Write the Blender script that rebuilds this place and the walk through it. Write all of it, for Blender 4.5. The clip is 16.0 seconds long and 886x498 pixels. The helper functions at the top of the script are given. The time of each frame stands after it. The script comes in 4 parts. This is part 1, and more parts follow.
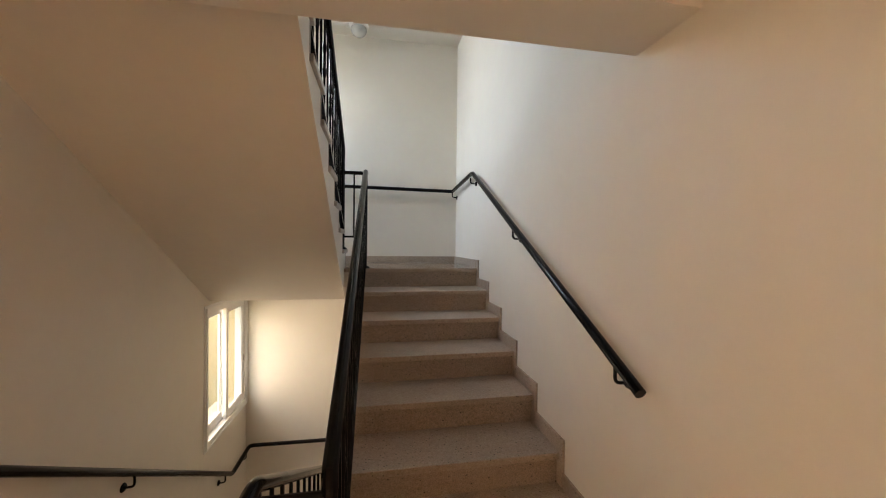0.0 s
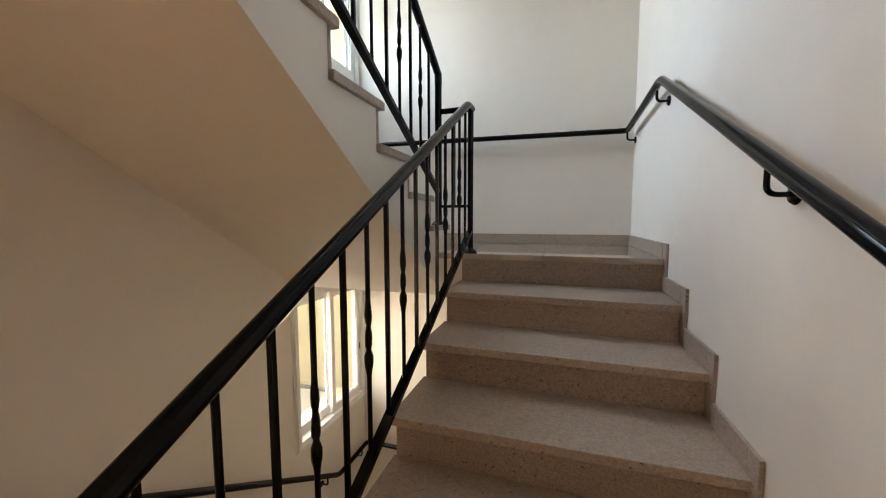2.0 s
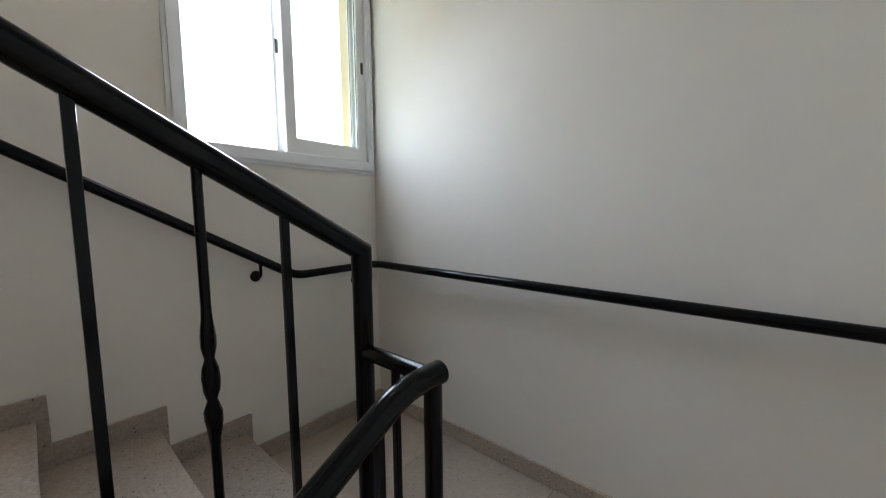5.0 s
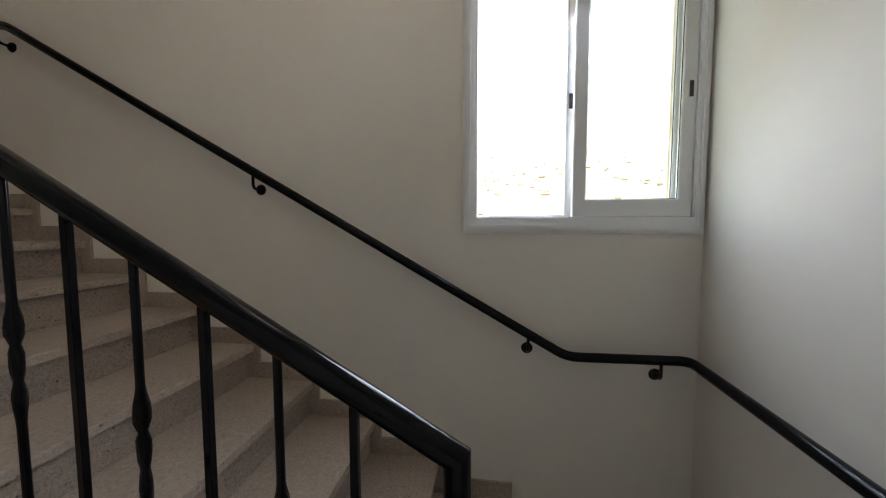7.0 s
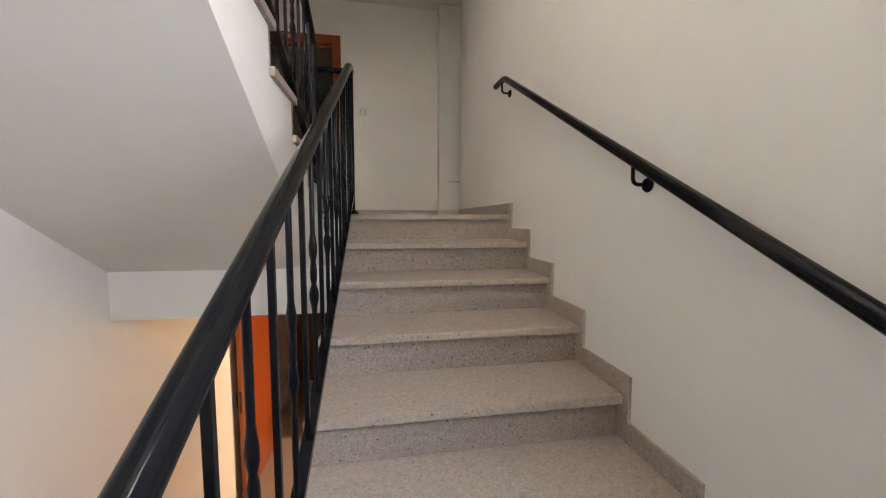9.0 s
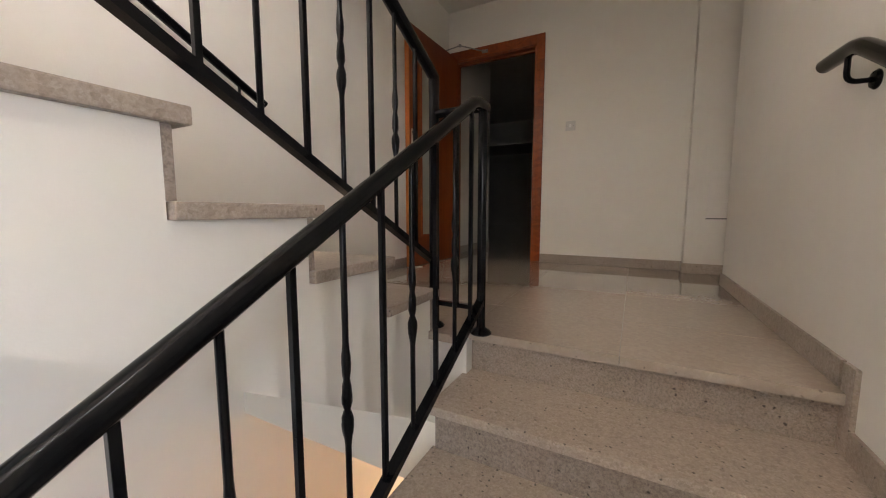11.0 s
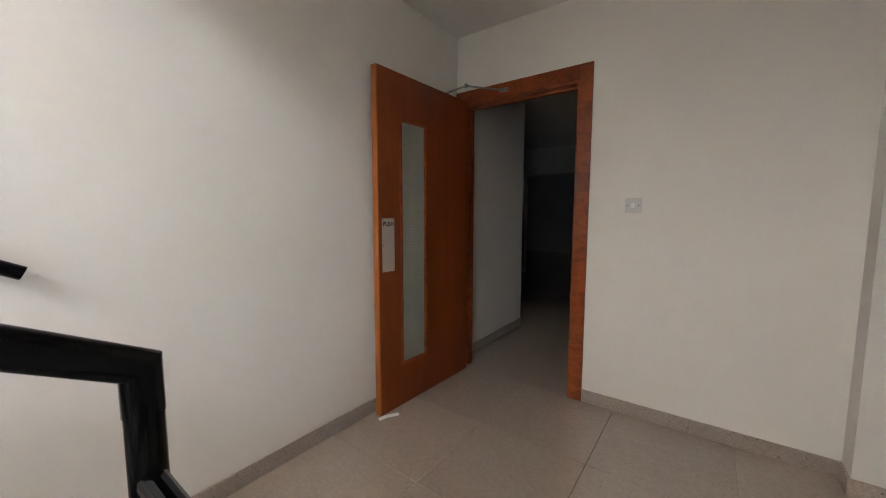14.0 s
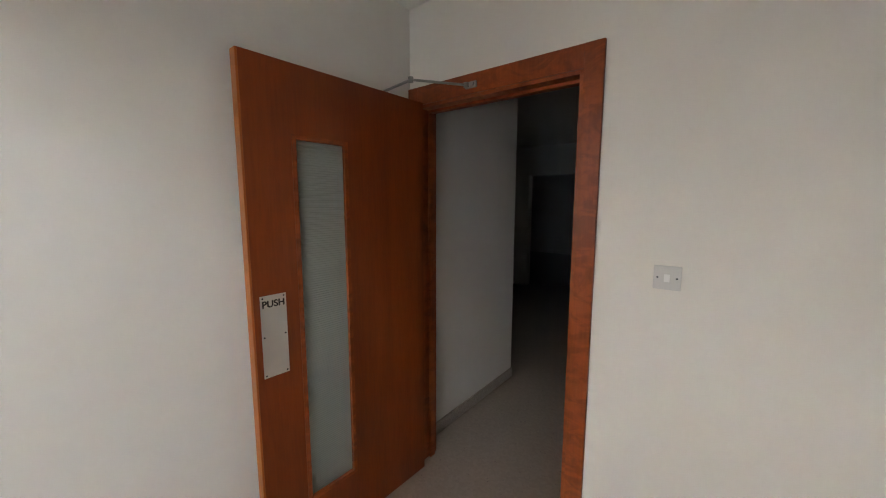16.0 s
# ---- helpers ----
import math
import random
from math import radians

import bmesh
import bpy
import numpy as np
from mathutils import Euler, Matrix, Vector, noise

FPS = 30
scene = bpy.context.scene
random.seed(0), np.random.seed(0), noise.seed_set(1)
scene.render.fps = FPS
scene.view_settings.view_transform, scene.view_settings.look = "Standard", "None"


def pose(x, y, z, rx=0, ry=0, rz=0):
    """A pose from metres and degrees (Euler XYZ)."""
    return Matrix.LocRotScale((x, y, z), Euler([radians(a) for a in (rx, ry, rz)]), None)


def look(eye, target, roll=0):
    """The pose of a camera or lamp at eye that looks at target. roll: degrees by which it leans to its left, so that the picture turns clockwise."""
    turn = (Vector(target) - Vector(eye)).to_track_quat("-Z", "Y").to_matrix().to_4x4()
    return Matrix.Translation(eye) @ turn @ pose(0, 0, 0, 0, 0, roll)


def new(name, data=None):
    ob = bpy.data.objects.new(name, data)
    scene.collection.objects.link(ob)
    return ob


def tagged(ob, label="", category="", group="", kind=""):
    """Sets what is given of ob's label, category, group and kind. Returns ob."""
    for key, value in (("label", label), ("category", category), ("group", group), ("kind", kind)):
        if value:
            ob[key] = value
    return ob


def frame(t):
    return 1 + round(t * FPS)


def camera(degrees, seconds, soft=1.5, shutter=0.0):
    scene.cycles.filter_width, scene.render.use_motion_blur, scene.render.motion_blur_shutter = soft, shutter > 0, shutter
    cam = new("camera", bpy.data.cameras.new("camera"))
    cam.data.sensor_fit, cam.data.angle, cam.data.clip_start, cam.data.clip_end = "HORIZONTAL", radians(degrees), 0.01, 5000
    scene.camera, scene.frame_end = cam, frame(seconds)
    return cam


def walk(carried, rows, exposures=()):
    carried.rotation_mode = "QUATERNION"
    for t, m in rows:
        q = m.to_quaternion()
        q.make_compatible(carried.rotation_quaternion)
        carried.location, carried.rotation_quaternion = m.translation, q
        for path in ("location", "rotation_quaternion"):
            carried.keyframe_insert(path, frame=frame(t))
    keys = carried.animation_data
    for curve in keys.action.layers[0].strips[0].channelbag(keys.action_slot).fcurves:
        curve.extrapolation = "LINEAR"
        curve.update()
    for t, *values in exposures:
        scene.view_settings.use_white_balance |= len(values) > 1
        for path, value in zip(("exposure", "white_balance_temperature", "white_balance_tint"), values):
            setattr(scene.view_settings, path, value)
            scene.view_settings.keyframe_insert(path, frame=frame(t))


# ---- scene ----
cam = camera(101.6, 16.0, soft=1.1)
PATH = [
    (0, (1.406, -3.311, 1.749), (1.77, -1.345, 1.726), 0.6),
    (0.5, (1.674, -3.189, 1.764), (1.56, -1.193, 1.715), 0.2),
    (1, (1.749, -2.829, 1.74), (1.442, -0.855, 1.644), 0.2),
    (1.5, (1.856, -2.494, 1.742), (1.384, -0.555, 1.605), -0.2),
    (2, (1.827, -2.101, 1.737), (1.221, -0.202, 1.571), -0.1),
    (2.5, (1.873, -1.691, 1.827), (1.175, 0.175, 1.66), -0.0),
    (3, (1.821, -1.415, 2.005), (1.028, 0.414, 1.842), 0.0),
    (3.5, (1.868, -1.145, 2.121), (1.032, 0.665, 1.964), -0.1),
    (4, (1.829, -0.887, 2.254), (0.921, 0.887, 2.083), -0.0),
    (4.2, (1.805, -0.775, 2.365), (0.872, 0.985, 2.184), -0.2),
    (6.3, (1.685, -0.033, 2.839), (-0.26, 0.414, 2.709), -0.1),
    (6.5, (1.671, 0.001, 2.839), (-0.306, 0.274, 2.714), -0.1),
    (7, (1.634, 0.13, 2.981), (-0.344, -0.136, 2.841), -0.0),
    (7.5, (1.424, 0.165, 2.993), (-0.348, -0.754, 2.863), 0.1),
    (8, (1.265, 0.28, 3.024), (-0.127, -1.149, 2.879), -0.2),
    (8.5, (1.074, 0.251, 3.023), (0.221, -1.551, 2.869), -0.1),
    (10.8, (0.523, -0.85, 3.439), (1.383, -2.644, 3.235), 0.1),
    (11, (0.543, -0.956, 3.552), (1.471, -2.716, 3.346), -0.0),
    (11.3, (0.531, -1.103, 3.64), (1.504, -2.837, 3.425), -0.1),
    (11.5, (0.534, -1.213, 3.731), (1.551, -2.922, 3.522), -0.3),
    (12, (0.592, -1.404, 3.843), (1.705, -3.051, 3.624), -0.2),
    (12.5, (0.64, -1.546, 3.98), (1.778, -3.178, 3.782), -0.2),
    (13, (0.616, -1.765, 4.076), (1.769, -3.389, 3.896), -0.1),
    (13.5, (0.645, -1.962, 4.143), (1.826, -3.566, 3.965), -0.0),
    (14, (0.725, -2.164, 4.281), (1.913, -3.762, 4.093), 0.1),
    (14.5, (0.736, -2.361, 4.347), (1.925, -3.959, 4.163), 0.1),
    (15, (0.761, -2.532, 4.445), (1.965, -4.118, 4.258), 0.1),
    (15.5, (0.911, -2.763, 4.583), (2.128, -4.336, 4.368), 0.1),
    (16, (0.94, -3.051, 4.6), (2.176, -4.603, 4.35), 0.1),
]
walk(cam, [(t, look(eye, target, roll)) for t, eye, target, roll in PATH],
     exposures=[(0, 3.25, 7350, 18), (2, 3.35, 7100, 18), (3, 3.35, 6950, 19), (4, 3.2, 6900, 19), (6.5, 2.15, 7200, 20), (7.5, 2.5, 7400, 21), (8, 3.0, 7300, 21),
                (8.5, 3.6, 7100, 22), (11, 3.5, 7550, 25), (11.5, 3.85, 7500, 25), (12, 3.9, 7450, 24), (13, 3.95, 6850, 22), (14.5, 3.9, 6650, 21), (16, 4.25, 6500, 20)])

# ---------- light ----------
world = bpy.data.worlds.new("sky")
scene.world = world
world.use_nodes = True
wn = world.node_tree
sky = wn.nodes.new("ShaderNodeTexSky")
sky.sky_type = "NISHITA"
sky.sun_disc = False
sky.dust_density = 2
sky.air_density = 2.2
sky.ozone_density = 0.3
sky.sun_elevation = radians(44)
sky.sun_rotation = radians(62)
wn.links.new(sky.outputs[0], wn.nodes["Background"].inputs[0])
wn.nodes["Background"].inputs[1].default_value = 0.15

sun = new("sun", bpy.data.lights.new("sun", "SUN"))
sun.data.energy = 2.1
sun.data.angle = radians(0.5)
sun.data.color = (1.0, 0.94, 0.85)
sun.matrix_world = look((0, 0, 30), (-0.635 * 10, -0.338 * 10, 30 - 6.95))


def window_light(name, y, z, sy, sz, watts, colour, fall, aside=0.0):
    """The sky's light through one window opening, falling inwards from above."""
    lamp = new(name, bpy.data.lights.new(name, "AREA"))
    lamp.data.shape, lamp.data.size, lamp.data.size_y = "RECTANGLE", sy, sz
    lamp.data.energy, lamp.data.color = watts, colour
    lamp.data.spread = radians(140)
    lamp.matrix_world = look((-0.30, y, z), (0.70, y - aside, z - fall))
    return lamp


window_light("sky_light_upper", 0.43, 3.60, 0.72, 1.06, 5.8, (0.60, 0.78, 1.0), 0.85, 0.65)
window_light("sky_light_lower", 0.43, 0.62, 0.72, 1.06, 2.6, (1.0, 0.88, 0.72), 0.3, 0.2)
window_light("sky_light_top", 0.47, 6.49, 0.82, 1.06, 20, (0.80, 0.89, 0.98), 0.2)
# added fill lamp beyond an unseen lower-landing opening, warm as off sunlit ground
recess_fill = new("recess_fill_light", bpy.data.lights.new("recess_fill_light", "AREA"))
recess_fill.data.shape, recess_fill.data.size, recess_fill.data.size_y = "RECTANGLE", 0.27, 2.0
recess_fill.data.energy, recess_fill.data.color = 8.5, (1.0, 0.76, 0.51)
recess_fill.matrix_world = look((-0.72, -4.185, 1.25), (1, -4.185, 1.25))

# ---------- materials ----------


def material(name, base, rough=0.6, metal=0.0):
    m = bpy.data.materials.new(name)
    m.use_nodes = True
    b = m.node_tree.nodes["Principled BSDF"]
    b.inputs["Base Color"].default_value = (*base, 1)
    b.inputs["Roughness"].default_value = rough
    b.inputs["Metallic"].default_value = metal
    return m


def link(m, a, b):
    m.node_tree.links.new(a, b)


def node(m, kind, **values):
    n = m.node_tree.nodes.new(kind)
    for key, value in values.items():
        n.inputs[key].default_value = value
    return n


def coords(m):
    return m.node_tree.nodes.new("ShaderNodeTexCoord").outputs["Object"]


def place_coords(m):
    """World position, so that neighbouring pieces do not repeat."""
    return m.node_tree.nodes.new("ShaderNodeNewGeometry").outputs["Position"]


def ramp(m, source, stops):
    r = m.node_tree.nodes.new("ShaderNodeValToRGB")
    e = r.color_ramp.elements
    while len(e) < len(stops):
        e.new(0.5)
    for slot, (at, c) in zip(e, stops):
        slot.position, slot.color = at, (*c, 1)
    link(m, source, r.inputs[0])
    return r.outputs[0]


def mix(m, factor, a, b, blend="MIX"):
    n = m.node_tree.nodes.new("ShaderNodeMix")
    n.data_type, n.blend_type = "RGBA", blend
    for socket, v in ((n.inputs[0], factor), (n.inputs[6], a), (n.inputs[7], b)):
        if isinstance(v, (int, float)):
            socket.default_value = v
        elif isinstance(v, tuple):
            socket.default_value = (*v, 1)
        else:
            link(m, v, socket)
    return n.outputs[2]


def bump(m, height, strength, distance):
    n = node(m, "ShaderNodeBump", Strength=strength, Distance=distance)
    link(m, height, n.inputs["Height"])
    link(m, n.outputs[0], m.node_tree.nodes["Principled BSDF"].inputs["Normal"])


def base_input(m, key="Base Color"):
    return m.node_tree.nodes["Principled BSDF"].inputs[key]


def plaster(name, colour, dirt):
    m = material(name, colour, 0.62)
    p = place_coords(m)
    big = node(m, "ShaderNodeTexNoise", Scale=1.3, Detail=5, Roughness=0.6)
    fine = node(m, "ShaderNodeTexNoise", Scale=160, Detail=3)
    mid = node(m, "ShaderNodeTexNoise", Scale=14, Detail=4)
    for n in (big, fine, mid):
        link(m, p, n.inputs["Vector"])
    tone = ramp(m, big.outputs[0], [(0.3, dirt), (0.62, colour)])
    link(m, mix(m, 0.06, tone, mid.outputs[1], "MULTIPLY"), base_input(m))
    both = mix(m, 0.35, fine.outputs[0], mid.outputs[0])
    bump(m, both, 0.22, 0.002)
    return m


def terrazzo(name, ground, chip, dark, rough, pits=0.5, grain_mix=0.6, relief=0.3, coarse=1.0, spread=0.1):
    """Reconstituted stone: pale and dark chips in a beige ground, with small open pits."""
    m = material(name, ground, rough)
    p = place_coords(m)
    info = m.node_tree.nodes.new("ShaderNodeObjectInfo")
    cloud = node(m, "ShaderNodeTexNoise", Scale=3.2, Detail=6, Roughness=0.65)
    grain = node(m, "ShaderNodeTexNoise", Scale=130, Detail=4, Roughness=0.75)
    chips = node(m, "ShaderNodeTexVoronoi", Scale=85 / coarse)
    small = node(m, "ShaderNodeTexVoronoi", Scale=210 / coarse)
    pit = node(m, "ShaderNodeTexVoronoi", Scale=48)
    wander = node(m, "ShaderNodeTexNoise", Scale=60, Detail=2)
    shift = m.node_tree.nodes.new("ShaderNodeVectorMath")
    shift.operation = "MULTIPLY_ADD"
    link(m, wander.outputs[1], shift.inputs[0])
    shift.inputs[1].default_value = (0.012, 0.012, 0.012)
    link(m, p, shift.inputs[2])
    for n in (cloud, grain, wander):
        link(m, p, n.inputs["Vector"])
    for n in (chips, small, pit):
        link(m, shift.outputs[0], n.inputs["Vector"])
    pick = m.node_tree.nodes.new("ShaderNodeSeparateColor")
    link(m, chips.outputs["Color"], pick.inputs[0])
    pick2 = m.node_tree.nodes.new("ShaderNodeSeparateColor")
    link(m, small.outputs["Color"], pick2.inputs[0])
    pick3 = m.node_tree.nodes.new("ShaderNodeSeparateColor")
    link(m, pit.outputs["Color"], pick3.inputs[0])
    c = ramp(m, cloud.outputs[0], [(0.3, tuple(v * 0.94 for v in ground)), (0.7, tuple(v * 1.04 for v in ground))])
    tone = ramp(m, pick.outputs[0], [(0.0, dark), (0.18, tuple(v * 0.9 for v in ground)), (0.6, ground), (1.0, chip)])
    c = mix(m, 0.5, c, tone)
    tone2 = ramp(m, pick2.outputs[1], [(0.0, dark), (0.2, ground), (0.75, ground), (1.0, chip)])
    c = mix(m, grain_mix * 0.6, c, tone2)
    c = mix(m, ramp(m, grain.outputs[0], [(0.36, (grain_mix,) * 3), (0.55, (0, 0, 0))]), c, dark)
    spot = ramp(m, pit.outputs["Distance"], [(0.10, (1, 1, 1)), (0.24, (0, 0, 0))])
    chance = ramp(m, pick3.outputs[2], [(0.72, (0, 0, 0)), (0.8, (pits,) * 3)])
    holes = mix(m, 1.0, spot, chance, "MULTIPLY")
    c = mix(m, holes, c, tuple(v * 0.35 for v in dark))
    shade = ramp(m, info.outputs["Random"], [(0, (0.90,) * 3), (1, (1.08, 1.07, 1.05))])
    link(m, mix(m, 1.0, c, shade, "MULTIPLY"), base_input(m))
    rough_tone = ramp(m, cloud.outputs[0], [(0.3, (max(0.03, rough - 0.06),) * 3), (0.7, (rough + spread,) * 3)])
    link(m, rough_tone, base_input(m, "Roughness"))
    inv = ramp(m, holes, [(0, (1, 1, 1)), (1, (0, 0, 0))])
    bump(m, mix(m, 0.2, inv, grain.outputs[0]), relief, 0.004)
    return m


def wood(name, light, dark, axis_scale, figure=0.0):
    """Veneer with long grain, pores and a cross figure of the given strength."""
    m = material(name, light, 0.4)
    base_input(m, "Specular IOR Level").default_value = 0.35
    base_input(m, "Coat Weight").default_value = 0.08
    base_input(m, "Coat Roughness").default_value = 0.22
    mp = node(m, "ShaderNodeMapping", Scale=axis_scale)
    link(m, place_coords(m), mp.inputs[0])
    streak = node(m, "ShaderNodeTexNoise", Scale=2.2, Detail=7, Roughness=0.62, Distortion=0.7)
    pore = node(m, "ShaderNodeTexNoise", Scale=24, Detail=4)
    wide = node(m, "ShaderNodeTexNoise", Scale=1.1, Detail=2)
    for n in (streak, pore, wide):
        link(m, mp.outputs[0], n.inputs[0])
    c = ramp(m, streak.outputs[0], [(0.28, dark), (0.7, light)])
    c = mix(m, 0.4, c, ramp(m, wide.outputs[0], [(0.35, dark), (0.65, light)]))
    c = mix(m, 0.14, c, ramp(m, pore.outputs[0], [(0.4, tuple(v * 0.6 for v in dark)), (0.6, light)]))
    if figure:
        tilt = node(m, "ShaderNodeMapping", Scale=(5, 5, 9), Rotation=(0.5, 0.4, 0))
        link(m, place_coords(m), tilt.inputs[0])
        curl = node(m, "ShaderNodeTexNoise", Scale=1.6, Detail=3, Roughness=0.55, Distortion=1.4)
        link(m, tilt.outputs[0], curl.inputs[0])
        c = mix(m, figure, c, ramp(m, curl.outputs[0], [(0.40, tuple(v * 0.75 for v in dark)), (0.60, tuple(v * 1.35 for v in light))]))
    link(m, c, base_input(m))
    bump(m, pore.outputs[0], 0.06, 0.001)
    return m


def painted(name, colour, rough, metal=0.0, wear=0.05):
    m = material(name, colour, rough, metal)
    n1 = node(m, "ShaderNodeTexNoise", Scale=9, Detail=6)
    n2 = node(m, "ShaderNodeTexNoise", Scale=120, Detail=2)
    for n in (n1, n2):
        link(m, place_coords(m), n.inputs["Vector"])
    link(m, ramp(m, n1.outputs[0], [(0.3, tuple(max(0, v - wear * v) for v in colour)), (0.7, tuple(v + wear * v for v in colour))]), base_input(m))
    link(m, ramp(m, n1.outputs[0], [(0.3, (max(0.03, rough - 0.06),) * 3), (0.7, (rough + 0.1,) * 3)]), base_input(m, "Roughness"))
    bump(m, n2.outputs[0], 0.05, 0.0006)
    return m


WALL = plaster("wall_plaster", (0.80, 0.762, 0.692), (0.765, 0.722, 0.645))
CEILING = plaster("ceiling_plaster", (0.80, 0.765, 0.698), (0.77, 0.73, 0.655))
STONE = terrazzo("reconstituted_stone", (0.41, 0.332, 0.27), (0.52, 0.445, 0.385), (0.20, 0.155, 0.122), 0.36, 0.9, 0.42, 0.12, 0.75)
# the tread stone with coarser pits, darkened to carry the risers' shade
RISER = terrazzo("shaded_riser_stone", (0.36, 0.29, 0.238), (0.44, 0.37, 0.32), (0.17, 0.13, 0.105), 0.6, 1.0, 0.7, 0.45, 1.25)
TILE = terrazzo("polished_tile", (0.405, 0.328, 0.266), (0.44, 0.364, 0.30), (0.36, 0.29, 0.234), 0.05, 0.6, 0.05, 0.003, 1.2, 0.03)
base_input(TILE, "Specular IOR Level").default_value = 0.8
base_input(TILE, "Coat Weight").default_value = 0.6
base_input(TILE, "Coat Roughness").default_value = 0.03
GROUT = material("grout", (0.24, 0.21, 0.18), 0.9)
BLACK = painted("black_enamel", (0.004, 0.0041, 0.0046), 0.11, 0.0, 0.1)
base_input(BLACK, "Specular IOR Level").default_value = 0.17
WOOD = wood("door_veneer", (0.265, 0.053, 0.0065), (0.165, 0.027, 0.004), (5, 5, 0.4))
WOOD_EDGE = wood("door_lipping", (0.46, 0.145, 0.03), (0.34, 0.09, 0.018), (6, 6, 0.5))
WOOD_TRIM = wood("door_casing_wood", (0.33, 0.072, 0.012), (0.16, 0.028, 0.005), (5, 5, 0.5), 0.3)
ALU = painted("white_aluminium", (0.80, 0.80, 0.80), 0.35, 0.0, 0.02)
BRONZE = painted("dark_bronze", (0.05, 0.032, 0.02), 0.45, 0.6, 0.1)
ARM = painted("dull_grey_steel", (0.30, 0.29, 0.27), 0.4, 0.7, 0.08)
DARK = material("dark_plastic", (0.03, 0.03, 0.035), 0.5)
STEEL = painted("brushed_steel", (0.62, 0.60, 0.57), 0.34, 0.9, 0.05)
PLASTIC = painted("white_plastic", (0.78, 0.77, 0.74), 0.3, 0.0, 0.02)
SWITCH_PLATE = painted("switch_plate_grey", (0.60, 0.585, 0.55), 0.32, 0.0, 0.03)
COVER = painted("painted_cover", (0.77, 0.73, 0.67), 0.5, 0.0, 0.02)
PAPER = painted("paper", (0.82, 0.80, 0.76), 0.8, 0.0, 0.03)
INK = material("black_ink", (0.01, 0.01, 0.01), 0.6)
YARD_WALL = plaster("yard_render", (0.66, 0.52, 0.31), (0.52, 0.41, 0.26))
YARD_PAVE = terrazzo("yard_concrete", (0.72, 0.61, 0.46), (0.78, 0.68, 0.54), (0.55, 0.45, 0.33), 0.8, 0.3)
LAMP_GLASS = material("opal_lamp_glass", (0.85, 0.85, 0.82), 0.25)
base_input(LAMP_GLASS, "Transmission Weight").default_value = 0.5

GLASS = material("clear_glass", (1, 1, 1), 0.0)
gn = GLASS.node_tree
clear, shine = gn.nodes.new("ShaderNodeBsdfTransparent"), gn.nodes.new("ShaderNodeBsdfGlossy")
shine.inputs["Roughness"].default_value = 0.02
clear.inputs[0].default_value = (0.94, 0.97, 0.96, 1)
pane_mix = gn.nodes.new("ShaderNodeMixShader")
pane_mix.inputs[0].default_value = 0.05
gn.links.new(clear.outputs[0], pane_mix.inputs[1])
gn.links.new(shine.outputs[0], pane_mix.inputs[2])
gn.links.new(pane_mix.outputs[0], gn.nodes["Material Output"].inputs[0])

RIBBED = material("ribbed_obscure_glass", (0.40, 0.43, 0.37), 0.28)
base_input(RIBBED, "Transmission Weight").default_value = 0.35
rib = RIBBED.node_tree.nodes.new("ShaderNodeTexWave")
rib.bands_direction = "Z"
rib.inputs["Scale"].default_value = 32
link(RIBBED, place_coords(RIBBED), rib.inputs[0])
bump(RIBBED, rib.outputs[1], 0.5, 0.003)

# dry ground tones, paled and greyed to put distance haze into the colour
HILL = material("hazy_dry_hillside", (0.40, 0.36, 0.25), 0.95)
hn = node(HILL, "ShaderNodeTexNoise", Scale=0.09, Detail=8, Roughness=0.7)
link(HILL, place_coords(HILL), hn.inputs["Vector"])
link(HILL, ramp(HILL, hn.outputs[0], [(0.38, (0.27, 0.27, 0.21)), (0.5, (0.42, 0.40, 0.34)), (0.7, (0.53, 0.50, 0.44))]), base_input(HILL))
LEAF = material("shrub_leaf", (0.09, 0.13, 0.035), 0.6)
# leaf colour lightened for the far shrubs, haze included
HAZY_LEAF = material("hazy_shrub_leaf", (0.26, 0.265, 0.20), 0.8)
BARK = material("bark", (0.14, 0.10, 0.07), 0.9)

# ---------- mesh helpers ----------


def box_into(bm, a, b, bevel=0.0):
    """A box from corner a to corner b, added to bm."""
    lo = [min(p, q) for p, q in zip(a, b)]
    hi = [max(p, q) for p, q in zip(a, b)]
    size = [q - p for p, q in zip(lo, hi)]
    mid = [(p + q) / 2 for p, q in zip(lo, hi)]
    made = bmesh.ops.create_cube(bm, size=1, matrix=Matrix.LocRotScale(mid, None, size))
    if bevel:
        edges = list({e for v in made["verts"] for e in v.link_edges})
        bmesh.ops.bevel(bm, geom=edges, offset=bevel, segments=2, affect="EDGES", profile=0.6)
    return bm


def box(a, b, bevel=0.0):
    return box_into(bmesh.new(), a, b, bevel)


def ob_from(name, bm, mat, smooth=False):
    mesh = bpy.data.meshes.new(name)
    bmesh.ops.recalc_face_normals(bm, faces=bm.faces)
    bm.to_mesh(mesh)
    bm.free()
    mesh.materials.append(mat)
    if smooth:
        mesh.shade_smooth()
    return new(name, mesh)


def part(name, bm, mat, parent, label="", smooth=False):
    ob = ob_from(name, bm, mat, smooth)
    ob.parent = parent
    ob.matrix_parent_inverse = parent.matrix_world.inverted()
    if label:
        tagged(ob, label)
    return ob


def thing(name, at, label, category, group="", kind=""):
    e = new(name)
    e.location = at
    e.matrix_world = Matrix.Translation(at)
    return tagged(e, label, category, group, kind)


def structure(name, bm, mat, label, category, smooth=False):
    return tagged(ob_from(name, bm, mat, smooth), label, category, kind="structure")


